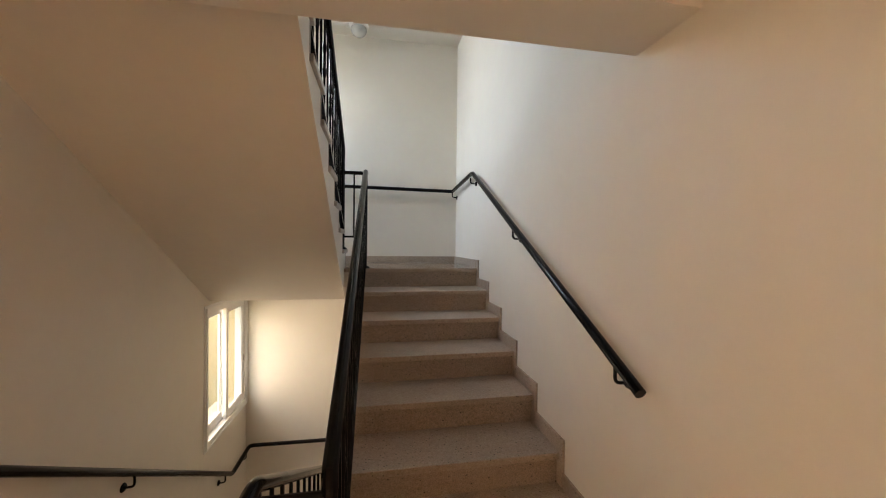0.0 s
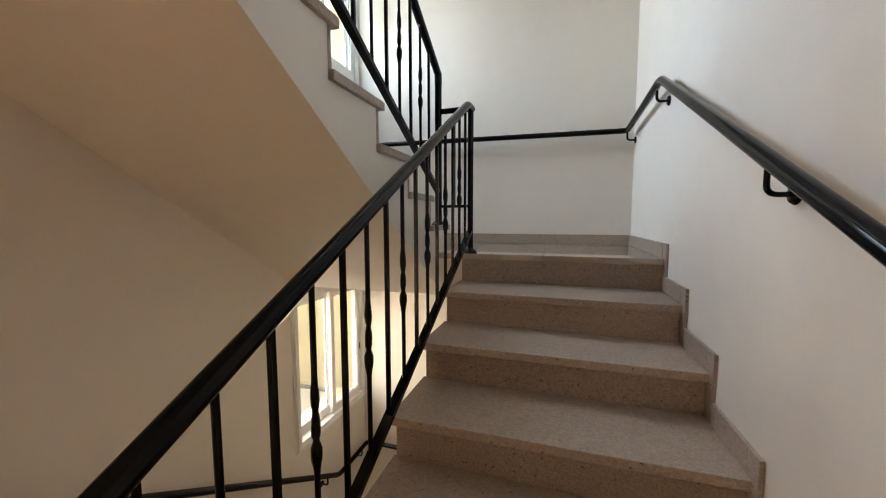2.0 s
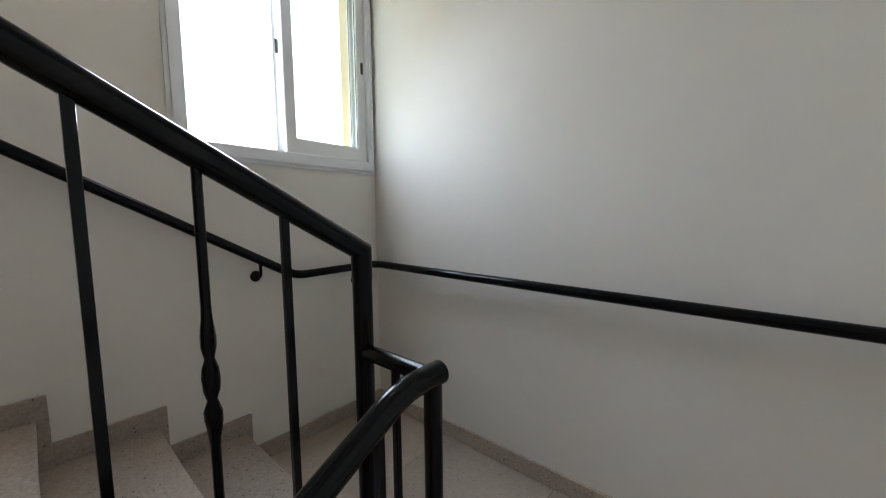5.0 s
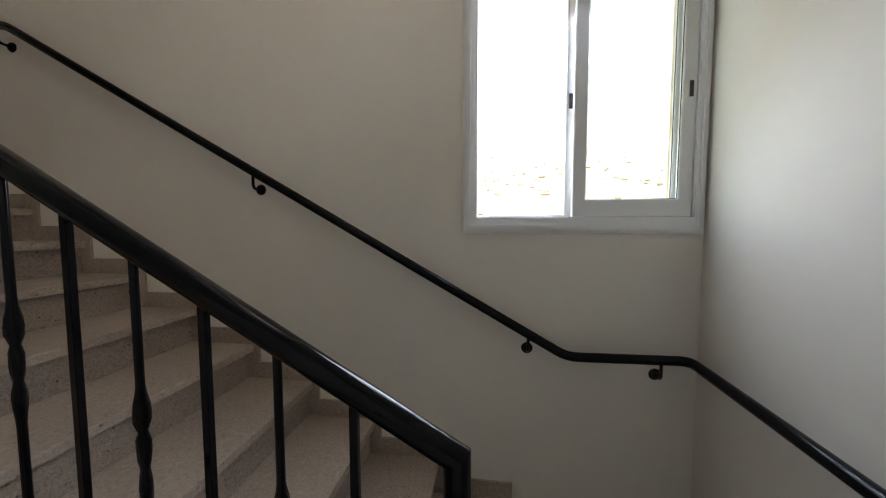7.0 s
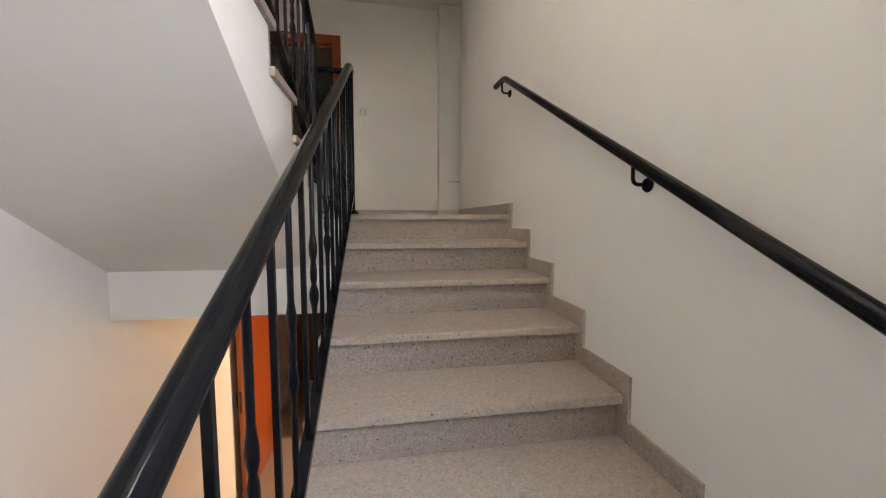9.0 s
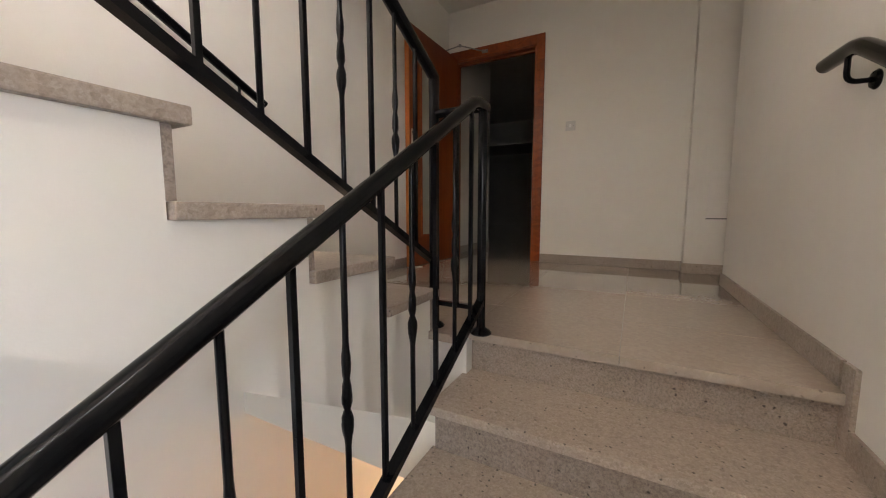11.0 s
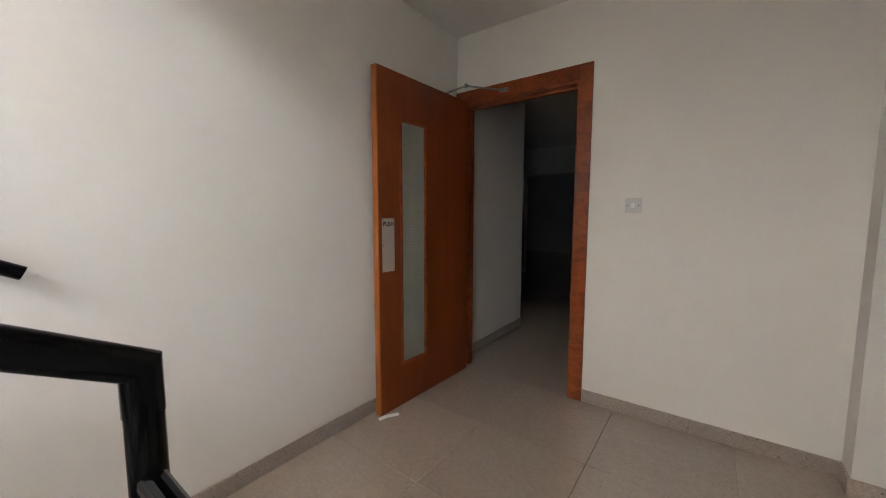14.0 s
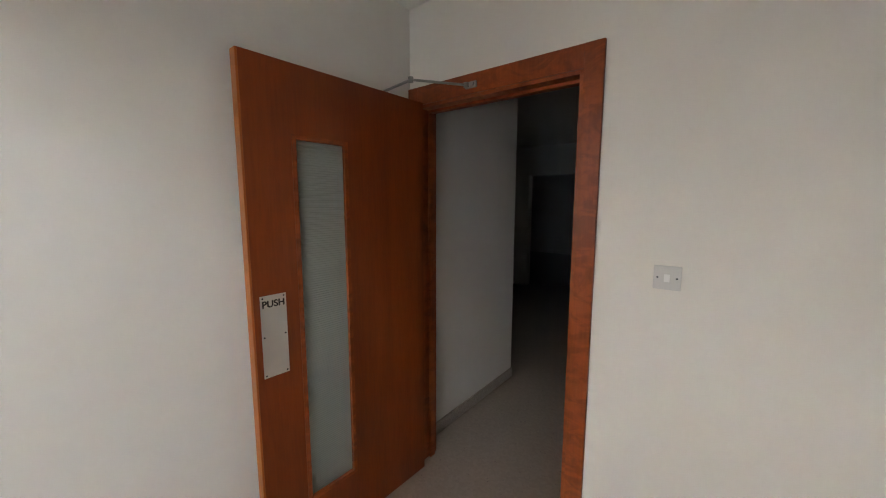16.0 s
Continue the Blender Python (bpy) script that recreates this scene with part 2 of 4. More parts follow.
def rounded(points, radius, steps=5):
    """A polyline with its inner corners turned into arcs."""
    pts = [Vector(p) for p in points]
    out = [pts[0]]
    for a, b, c in zip(pts, pts[1:], pts[2:]):
        u, v = (a - b), (c - b)
        r = min(radius, u.length * 0.45, v.length * 0.45)
        p, q = b + u.normalized() * r, b + v.normalized() * r
        for i in range(steps + 1):
            s = i / steps
            out.append(p * (1 - s) ** 2 + b * 2 * s * (1 - s) + q * s * s)
    return out + [pts[-1]]


def sweep_into(bm, points, radius, sides=14, taper=None):
    """A tube along a polyline, mitred at its corners and capped; taper gives a factor for each point."""
    pts = [Vector(p) for p in points]
    rings = []
    side = None
    for i, p in enumerate(pts):
        before = (p - pts[max(i - 1, 0)]).normalized() if i else (pts[1] - p).normalized()
        after = (pts[min(i + 1, len(pts) - 1)] - p).normalized() if i < len(pts) - 1 else before
        t = (before + after).normalized()
        bend = after - before
        if side is None:
            side = t.orthogonal().normalized()
        side = (side - t * side.dot(t)).normalized()
        up = t.cross(side)
        k = radius * (taper[i] if taper else 1)
        stretch = 1 / max(0.4, t.dot(after)) - 1
        axis = bend.normalized() if bend.length > 1e-4 else None
        ring = []
        for a in (math.tau * j / sides for j in range(sides)):
            o = (side * math.cos(a) + up * math.sin(a)) * k
            if axis:
                o = o + axis * o.dot(axis) * stretch
            ring.append(bm.verts.new(p + o))
        rings.append(ring)
    for a, b in zip(rings, rings[1:]):
        for j in range(sides):
            bm.faces.new((a[j], a[(j + 1) % sides], b[(j + 1) % sides], b[j]))
    bm.faces.new(rings[0][::-1])
    bm.faces.new(rings[-1])
    return bm


def sweep(points, radius, sides=14, taper=None):
    return sweep_into(bmesh.new(), points, radius, sides, taper)


def lathe(profile, sides=20):
    """A body turned about z from (radius, height) pairs."""
    bm = bmesh.new()
    rings = [[bm.verts.new((r * math.cos(math.tau * j / sides), r * math.sin(math.tau * j / sides), z)) for j in range(sides)] for r, z in profile]
    for a, b in zip(rings, rings[1:]):
        for j in range(sides):
            bm.faces.new((a[j], a[(j + 1) % sides], b[(j + 1) % sides], b[j]))
    bm.faces.new(rings[0][::-1])
    bm.faces.new(rings[-1])
    return bm


def moved(bm, m):
    bmesh.ops.transform(bm, matrix=m, verts=bm.verts)
    return bm


def smooth_by_angle(ob, degrees=40):
    ob.data.shade_smooth()
    for e in ob.data.edges:
        e.use_edge_sharp = False
    ob.data.set_sharp_from_angle(angle=radians(degrees))
    return ob


def panel_with_holes(u0, u1, v0, v1, holes, d0, d1, place):
    """A slab between depths d0 and d1 over a u-v rectangle, with rectangular holes (ua, ub, va, vb). place(u, v, d) gives the point."""
    us = sorted({u0, u1, *(h[0] for h in holes), *(h[1] for h in holes)})
    vs = sorted({v0, v1, *(h[2] for h in holes), *(h[3] for h in holes)})
    us = [u for u in us if u0 <= u <= u1]
    vs = [v for v in vs if v0 <= v <= v1]

    def solid(i, j):
        if not (0 <= i < len(us) - 1 and 0 <= j < len(vs) - 1):
            return False
        u, v = (us[i] + us[i + 1]) / 2, (vs[j] + vs[j + 1]) / 2
        return not any(a < u < b and c < v < d for a, b, c, d in holes)

    bm = bmesh.new()
    cache = {}

    def vert(u, v, d):
        key = (round(u, 5), round(v, 5), round(d, 5))
        if key not in cache:
            cache[key] = bm.verts.new(place(u, v, d))
        return cache[key]

    for i in range(len(us) - 1):
        for j in range(len(vs) - 1):
            if not solid(i, j):
                continue
            a, b, c, d = us[i], us[i + 1], vs[j], vs[j + 1]
            for depth in (d0, d1):
                bm.faces.new([vert(a, c, depth), vert(b, c, depth), vert(b, d, depth), vert(a, d, depth)])
            for di, dj, p, q in ((-1, 0, (a, c), (a, d)), (1, 0, (b, c), (b, d)), (0, -1, (a, c), (b, c)), (0, 1, (a, d), (b, d))):
                if not solid(i + di, j + dj):
                    bm.faces.new([vert(*p, d0), vert(*q, d0), vert(*q, d1), vert(*p, d1)])
    return bm


# ---------- plan ----------
R = 0.17            # riser
G = 0.313           # going
W = 2.36            # clear width of the stairwell
BACK = 1.004         # wall behind the half landings
DOORS = -4.545      # wall with the doors
STOREY = 17 * R
L1, L2 = 9 * R, 18 * R
L0, LOW, L3, L4 = L2 - STOREY, L1 - STOREY, L1 + STOREY, L2 + STOREY
B_Y, C_Y = 0.205, -2.235      # first nosing of the left and of the right flights
IN_L, IN_R = 1.142, 1.255     # inner tread ends
BASE, TOP = LOW - 0.3, 7.5
WALL_END = -3.96
PIER_X, PIER_Y = 0.176, -4.41

# ---------- structure ----------
WINDOWS = ((2.94, 4.18), (-0.03, 1.21), (2.94 + STOREY, 4.18 + STOREY))
W_Y0, W_Y1 = 0.0, 0.996
TRIM, TRIM_R = 0.05, 0.034
structure("wall_west", panel_with_holes(WALL_END, BACK + 0.25, BASE, TOP, [(W_Y0 + TRIM, W_Y1 - TRIM_R, a + TRIM, b - TRIM) for a, b in WINDOWS], 0.0, -0.10, lambda u, v, d: (d, u, v)),
          WALL, "off-white plastered stairwell wall with window openings", "wall")
structure("wall_west_outer", panel_with_holes(WALL_END, BACK + 0.25, BASE, TOP, [(W_Y0 + TRIM, W_Y1 - TRIM_R + (0.13 if b < 2 else 0), a + TRIM, b - TRIM) for a, b in WINDOWS], -0.10, -0.25, lambda u, v, d: (d, u, v)),
          YARD_WALL, "cream rendered outer leaf of the stairwell wall", "wall")
structure("wall_east", box((W, DOORS - 0.002, BASE), (W + 0.25, BACK + 0.25, TOP)), WALL, "off-white plastered stairwell wall beside the stairs", "wall")
structure("wall_north", box((0, BACK, BASE), (W, BACK + 0.25, TOP)), WALL, "off-white plastered wall behind the half landing", "wall")
D_X0, D_X1, D_H = 1.425, 2.298, 2.062
structure("wall_south", panel_with_holes(PIER_X, W + 0.6, BASE, TOP, [(D_X0, D_X1, f - 0.02, f + D_H) for f in (L0, L2)], DOORS, DOORS - 0.12, lambda u, v, d: (u, d, v)),
          WALL, "off-white plastered landing wall with a door opening", "wall")
structure("wall_pier", box((-0.7, PIER_Y, BASE), (PIER_X, DOORS - 0.25, TOP)), WALL, "off-white plastered pier in the landing corner", "wall")
# the opening at the lower level is unseen, cut to admit the fill lamp
structure("wall_recess", panel_with_holes(PIER_Y, WALL_END + 0.25, BASE, TOP, [(PIER_Y + 0.007, WALL_END, L0, L0 + 2.1)], -0.5, -0.7, lambda u, v, d: (d, u, v)), WALL, "off-white plastered wall closing the landing recess", "wall")
structure("wall_recess_side", box((-0.5, WALL_END, BASE), (-0.25, WALL_END + 0.25, TOP)), WALL, "off-white plastered side of the landing recess", "wall")
structure("ceiling_top", box((-0.7, DOORS - 0.25, TOP), (W + 0.25, BACK + 0.25, TOP + 0.2)), CEILING, "plain off-white plastered top ceiling", "ceiling")
structure("base_slab", box((-0.7, DOORS - 0.25, BASE - 0.2), (W + 0.25, BACK + 0.25, BASE)), CEILING, "plain concrete base under the stairwell", "floor")

NOSE = 0.03
for name, level in (("ceiling_landing_lower", L0), ("ceiling_landing_door", L2), ("ceiling_landing_upper", L4)):
    bm = box((-0.5, DOORS, level - 0.336), (W, -2.38, level - NOSE))
    box_into(bm, (0, -2.38, level - 0.595), (W, -2.1, level - NOSE - 0.285))
    box_into(bm, (0, -2.38, level - NOSE - 0.31), (W, -2.345, level - NOSE))
    box_into(bm, (IN_L - 0.02, -2.345, level - NOSE - 0.31), (W, -2.26, level - NOSE))
    structure(name, bm, CEILING, "off-white plastered landing slab with an edge beam", "ceiling")
for name, level in (("ceiling_half_lower", LOW), ("ceiling_half_middle", L1), ("ceiling_half_upper", L3)):
    structure(name, box((0, 0.1, level - 0.27), (W, BACK, level - NOSE)), CEILING, "off-white plastered half landing slab", "ceiling")
# ---------- stairs ----------
TREAD_T, OVER = 0.034, 0.028


def stair_flight(first_y, d, going, low, count, wall_x, inner_x, soffit, label):
    """A straight flight that climbs in the direction d along y. soffit: (y, z) of its lower and upper ends."""
    side = 1 if inner_x > wall_x else -1
    ys = [first_y + d * going * k for k in range(count + 1)]
    zs = [low + R * (k + 1) for k in range(count)]
    string_x = inner_x - side * 0.018
    # columns from the soffit up to the underside of each step
    (sy0, sz0), (sy1, sz1) = soffit

    def under(y):
        t = (y - sy0) / (sy1 - sy0)
        return sz0 + (sz1 - sz0) * min(1, max(0, t))

    bm = bmesh.new()
    cols = []
    cuts = sorted({ys[k] + d * 0.045 for k in range(count)} | {sy0, sy1, ys[count - 1] + d * 0.10}, reverse=d < 0)
    for ya, yb in zip(cuts, cuts[1:]):
        mid = (ya + yb) / 2
        level = low - NOSE - 0.004
        for k in range(count):
            if d * (mid - ys[k] - d * 0.045) > 0:
                level = zs[k] - TREAD_T
        if level < max(under(ya), under(yb)):
            continue
        cols.append((ya, yb, level))
    for i, (ya, yb, level) in enumerate(cols):
        def quad(points):
            bm.faces.new([bm.verts.new(p) for p in points])
        for x in (wall_x, string_x):
            quad([(x, ya, under(ya)), (x, yb, under(yb)), (x, yb, level), (x, ya, level)])
        for pa, pb in (((ya, under(ya)), (yb, under(yb))), ((ya, level), (yb, level))):
            quad([(wall_x, *pa), (wall_x, *pb), (string_x, *pb), (string_x, *pa)])
        nxt = cols[i + 1][2] if i + 1 < len(cols) else under(yb)
        if abs(nxt - level) > 1e-5:
            quad([(wall_x, yb, level), (wall_x, yb, nxt), (string_x, yb, nxt), (string_x, yb, level)])
        if i == 0:
            quad([(wall_x, ya, level), (wall_x, ya, under(ya)), (string_x, ya, under(ya)), (string_x, ya, level)])
    bmesh.ops.remove_doubles(bm, verts=bm.verts, dist=1e-5)
    body = tagged(ob_from("stair_flight", bm, WALL), label, "stairs", "stair flights")
    x_wall = wall_x + side * 0.002
    tread = riser = None
    for k in range(count):
        last = k == count - 1
        y0, y1 = ys[k], ys[k + 1] + d * 0.04
        if not last:
            t = part("tread", box((x_wall, y0, zs[k] - TREAD_T), (inner_x, y1, zs[k]), 0.004), STONE, body, "speckled beige stone tread") if tread is None else None
            if t is None:
                t = new("tread", tread.data)
                t.parent = body
                t.location = (0, d * going * k, R * k)
            else:
                tread = t
        rx = string_x + side * 0.002
        if k == 0:
            riser = part("riser", box((x_wall, y0 + d * OVER, low + 0.001), (rx, y0 + d * 0.045, zs[0] - TREAD_T - 0.001)), RISER, body, "speckled beige stone riser")
        else:
            r = new("riser", riser.data)
            r.parent = body
            r.location = (0, d * going * k, R * k)
        bm = bmesh.new()
        s0, s1 = wall_x, wall_x + side * 0.013
        box_into(bm, (s0, y0 - d * 0.03, zs[k] - R + 0.001), (s1, y0 + d * 0.035, zs[k] + 0.08), 0.002)
        if not last:
            box_into(bm, (s0, y0 + d * 0.035, zs[k] + 0.001), (s1, y0 + d * (going - 0.03), zs[k] + 0.08), 0.002)
        part("skirting", bm, STONE, body, "stepped stone skirting")
    return body


def left_flight(shift):
    return stair_flight(B_Y, -1, 0.3115, L1 + shift, 9, 0, IN_L, [(0.1, L1 - 0.285 + shift), (-2.1, 2.665 + shift)], "white plastered stair flight with speckled beige stone treads")


def right_flight(shift, first_y, going):
    return stair_flight(first_y, 1, going, L2 + shift, 8, W, IN_R, [(-2.1, 2.735 + shift), (0.16, L3 - 0.27 + shift)], "white plastered stair flight with speckled beige stone treads")


for shift in (0, -STOREY):
    left_flight(shift)
right_flight(0, -2.27, 0.31)
right_flight(-STOREY, C_Y, 0.319)

# ---------- railings ----------


def tube_part(name, points, radius, parent, label="", bend=0.0, sides=14):
    pts = rounded(points, bend) if bend else points
    ob = part(name, sweep(pts, radius, sides), BLACK, parent, label)
    return smooth_by_angle(ob)


def ornament_mesh(height, centre):
    """A slim square bar with a twisted, knuckled stretch at its middle."""
    bm = bmesh.new()
    prof = [(0, 1.0, 0)]
    knots = ((-0.118, 1), (-0.102, 1.25), (-0.084, 1.75), (-0.07, 1.95), (-0.054, 1.9), (-0.034, 1.0), (-0.018, 1.7), (0, 1.85), (0.018, 1.7), (0.034, 1.0), (0.054, 1.9), (0.07, 1.95), (0.084, 1.75), (0.102, 1.25), (0.118, 1))
    prof += [(centre + dz, k, (dz + 0.118) / 0.236 * math.pi) for dz, k in knots]
    prof.append((height, 1.0, math.pi))
    rings = []
    for z, k, turn in prof:
        ring = []
        for j in range(8):
            a = math.tau * j / 8 + math.pi / 8
            flat = 0.0068 * 1.1
            x, y = math.cos(a) * flat * k, math.sin(a) * flat * (1 + (k - 1) * 0.45)
            ring.append(bm.verts.new((x * math.cos(turn) - y * math.sin(turn), x * math.sin(turn) + y * math.cos(turn), z)))
        rings.append(ring)
    for p, q in zip(rings, rings[1:]):
        for j in range(8):
            bm.faces.new((p[j], p[(j + 1) % 8], q[(j + 1) % 8], q[j]))
    bm.faces.new(rings[0][::-1])
    bm.faces.new(rings[-1])
    return bm


def bar_mesh(height):
    return box((-0.0068, -0.0068, 0), (0.0068, 0.0068, height), 0.0015)


FLANGE = [(0.042, 0), (0.044, 0.004), (0.036, 0.014), (0.024, 0.022), (0.020, 0.026)]
RAIL_R, POST_R = 0.0225, 0.0215


def balustrade(ends, y0, z0, y1, z1, b0, b1, foot0, foot1, turn, label, first, odd, count=18, step=0.1247):
    """A stair railing from the lower post (y0, rail z0, bar b0, foot foot0) to the upper post (y1, ...). turn: x step to the next flight's post."""
    d = 1 if y1 > y0 else -1
    x, end_x = ends

    def at(y):
        return x + (end_x - x) * (y - y0) / (y1 - y0)

    top = thing("stair_railing", (x, y0, foot0), label, "railing", "stair railings")
    flat = 0.075
    slope = (z1 - z0) / (abs(y1 - y0) - flat)
    # hand rail: mitred on to the lower post, running level on to the upper one
    rail = [(x, y0, z0 - 0.06), (x, y0, z0), (at(y0 + d * 0.4), y0 + d * 0.4, z0 + slope * 0.4)]
    rail += rounded([(at(y0 + d * 0.6), y0 + d * 0.6, z0 + slope * 0.6), (end_x, y1 - d * flat, z1), (end_x, y1 + d * 0.02, z1)], 0.045)
    smooth_by_angle(part("handrail", sweep(rail, RAIL_R, 18), BLACK, top, "glossy black round handrail"), 32)
    smooth_by_angle(part("post", sweep([(x, y0, foot0 + 0.02), (x, y0, z0 - 0.06)], POST_R, 16), BLACK, top))
    smooth_by_angle(part("post", sweep([(end_x, y1, foot1 + 0.02), (end_x, y1, z1)], POST_R * 0.82, 16), BLACK, top))
    for y, z in ((y0, foot0), (y1, foot1)):
        smooth_by_angle(part("base_flange", moved(lathe(FLANGE), Matrix.Translation((at(y), y, z))), BLACK, top))
    bar = bmesh.new()
    for ya, za, yb, zb in ((y0, b0, y1, b1),):
        quad = []
        for yy, zz in ((ya, za), (yb, zb)):
            quad.append([bar.verts.new((at(yy) + sx * 0.016, yy, zz + sz * 0.012)) for sx, sz in ((-1, -1), (1, -1), (1, 1), (-1, 1))])
        for j in range(4):
            bar.faces.new((quad[0][j], quad[0][(j + 1) % 4], quad[1][(j + 1) % 4], quad[1][j]))
        bar.faces.new(quad[0][::-1])
        bar.faces.new(quad[1])
    part("lower_bar", bar, BLACK, top)
    plain = {}
    for i in range(count):
        run = first + step * i
        y = y0 + d * run
        zb = b0 + (b1 - b0) * run / abs(y1 - y0)
        zt = min(z0 + slope * run, z1)
        height = zt - zb
        fancy = i % 2 == odd
        key = (fancy, round(height, 2))
        if key not in plain:
            bm = ornament_mesh(height, 0.375) if fancy else bar_mesh(height)
            ob = ob_from("baluster", bm, BLACK)
            if fancy:
                smooth_by_angle(ob, 60)
            plain[key] = ob.data
        else:
            ob = new("baluster", plain[key])
        ob.parent = top
        ob.matrix_parent_inverse = top.matrix_world.inverted()
        ob.location = (at(y), y, zb)
    # short link across the well to the next railing
    if turn:
        zt, zl = (z1 - 0.004, link_low(foot1, z1))
        part("link_rail", sweep([(end_x, y1, zt), (end_x + turn, y1, zt)], 0.017), BLACK, top)
        part("link_bar", box((end_x, y1 - 0.012, zl - 0.009), (end_x + turn, y1 + 0.012, zl + 0.009), 0.002), BLACK, top)
        ob = part("baluster", bar_mesh(zt - zl), BLACK, top)
        ob.location = Vector((end_x + turn * 0.5, y1, zl)) - top.location
        ob.matrix_parent_inverse = Matrix.Identity(4)
    return top


def link_low(foot, z1):
    return foot + (0.285 if abs(foot - L1) < 0.01 or abs(foot - LOW) < 0.01 or abs(foot - L3) < 0.01 else 0.105)


RAIL_B, RAIL_A = (1.102, 1.072), (1.287, 1.308)
B_LABEL = "black enamelled steel stair railing with twisted balusters"
for shift in (0, -STOREY):
    balustrade(RAIL_B, 0.08, 2.62 + shift, -2.288, 3.95 + shift, 1.9 + shift, 3.195 + shift, L1 + R + shift, L2 + shift, RAIL_A[0] - RAIL_B[1], B_LABEL, 0.165, 1, 17, 0.131)
# right-hand railings: the lower one whole, the upper one from the door landing up
for shift, z0, z1, b0, b1, odd in ((-STOREY, 1.135, 2.4, L0 + 0.25, L1 + 0.135, 0), (0, 4.092, 5.3, L2 + 0.28, L3 + 0.17, 1)):
    balustrade(RAIL_A, -2.288, z0, 0.08, z1, b0, b1, L2 + shift, L3 + shift, RAIL_B[0] - RAIL_A[1], B_LABEL, 0.121 if shift else 0.142, odd, 18 if shift else 17, 0.1247 if shift else 0.128)


def bracket(name_at, wall_dir, rail, parent):
    """A rosette on the wall and a bent rod up to the rail. wall_dir: unit vector from the wall into the room."""
    w = Vector(wall_dir)
    p = Vector(name_at)
    turn = w.to_track_quat("Z", "Y").to_matrix().to_4x4()
    smooth_by_angle(part("rosette", moved(lathe([(0.025, 0), (0.026, 0.003), (0.021, 0.010), (0.009, 0.013)], 18), Matrix.Translation(p) @ turn), BLACK, parent))
    r = Vector(rail)
    foot = p + w * (r - p).dot(w)
    smooth_by_angle(part("bracket", sweep(rounded([p, foot + Vector((0, 0, 0)), r], 0.025), 0.0068, 10), BLACK, parent))


def wall_handrail(shift, short=False, end=(-2.30, 3.975), tip=(-2.49, 3.985)):
    x0, x1, yb = 0.06, W - 0.06, BACK - 0.06
    s = shift
    start = (x1, -2.268, 1.222 + s) if short else (x1, -2.225, 1.245 + s)
    pts = [start, (x1, 0.02, 2.435 + s)]
    if not short:
        pts += [(x1, yb, 2.39 + s), (x0, yb, 2.415 + s), (x0, 0.455, 2.41 + s), (x0, end[0], end[1] + s), (x0, tip[0], tip[1] + s)]
    top = thing("wall_handrail", (x1, 0, L1 + s), "glossy black round handrail on wall brackets", "handrail", "wall handrails")
    smooth_by_angle(part("rail", sweep(rounded(pts, 0.05), 0.0205, 18), BLACK, top))
    slope = (2.435 - 1.245) / 2.245
    for y in (-2.13 if short else -2.09, -1.03):
        z = 1.245 + slope * (y + 2.225) + s
        bracket((W, y, z - 0.085), (-1, 0, 0), (x1, y, z - 0.015), top)
    if not short:
        for y in (0.09, BACK - 0.06):
            bracket((W, y, 2.345 - 0.025 * (y > 0.5) + s), (-1, 0, 0), (x1, min(y, yb), 2.40 + s), top)
        slope = (end[1] - 2.41) / (0.455 - end[0])
        for y in (0.835, 0.292, -0.978, end[0] - 0.05):
            z = 2.41 + max(0, slope * (0.455 - y)) + s if y > end[0] else end[1] + s
            bracket((0, y, z - 0.08), (1, 0, 0), (x0, y, z - 0.015), top)
    return top


wall_handrail(0)
wall_handrail(-STOREY, False, (-1.95, 3.935), (-2.07, 3.94))
wall_handrail(STOREY, True)

# ---------- windows ----------


def sash(parent, y0, y1, z0, z1, x, stile, bottom, handles, name="sash"):
    """One sliding sash: stiles, rails, pane, pulls with dark slips for their hollows."""
    t = 0.03
    fr = panel_with_holes(y0, y1, z0, z1, [(y0 + stile, y1 - stile, z0 + bottom, z1 - 0.06)], x, x - t, lambda u, v, d: (d, u, v))
    bmesh.ops.recalc_face_normals(fr, faces=fr.faces)
    bmesh.ops.bevel(fr, geom=[e for e in fr.edges if e.calc_face_angle(0) > 1], offset=0.003, segments=1, affect="EDGES")
    s = part(name, fr, ALU, parent)
    glass = part("pane", box((x - 0.018, y0 + stile - 0.004, z0 + bottom - 0.004), (x - 0.013, y1 - stile + 0.004, z1 - 0.056)), GLASS, s)
    glass.visible_shadow = False
    part("gasket", panel_with_holes(y0 + stile - 0.003, y1 - stile + 0.003, z0 + bottom - 0.003, z1 - 0.057, [(y0 + stile + 0.003, y1 - stile - 0.003, z0 + bottom + 0.003, z1 - 0.063)], x - 0.009, x - 0.0125, lambda u, v, d: (d, u, v)), DARK, s)
    for y, z in handles:
        part("pull", box((x - 0.001, y - 0.011, z - 0.03), (x + 0.0025, y + 0.011, z + 0.075), 0.001), ALU, s)
        # raised dark slip in place of the pull's shaded hollow
        part("pull_dark_slip", box((x + 0.001, y - 0.008, z), (x + 0.0035, y + 0.008, z + 0.065), 0.001), DARK, s)
    return s


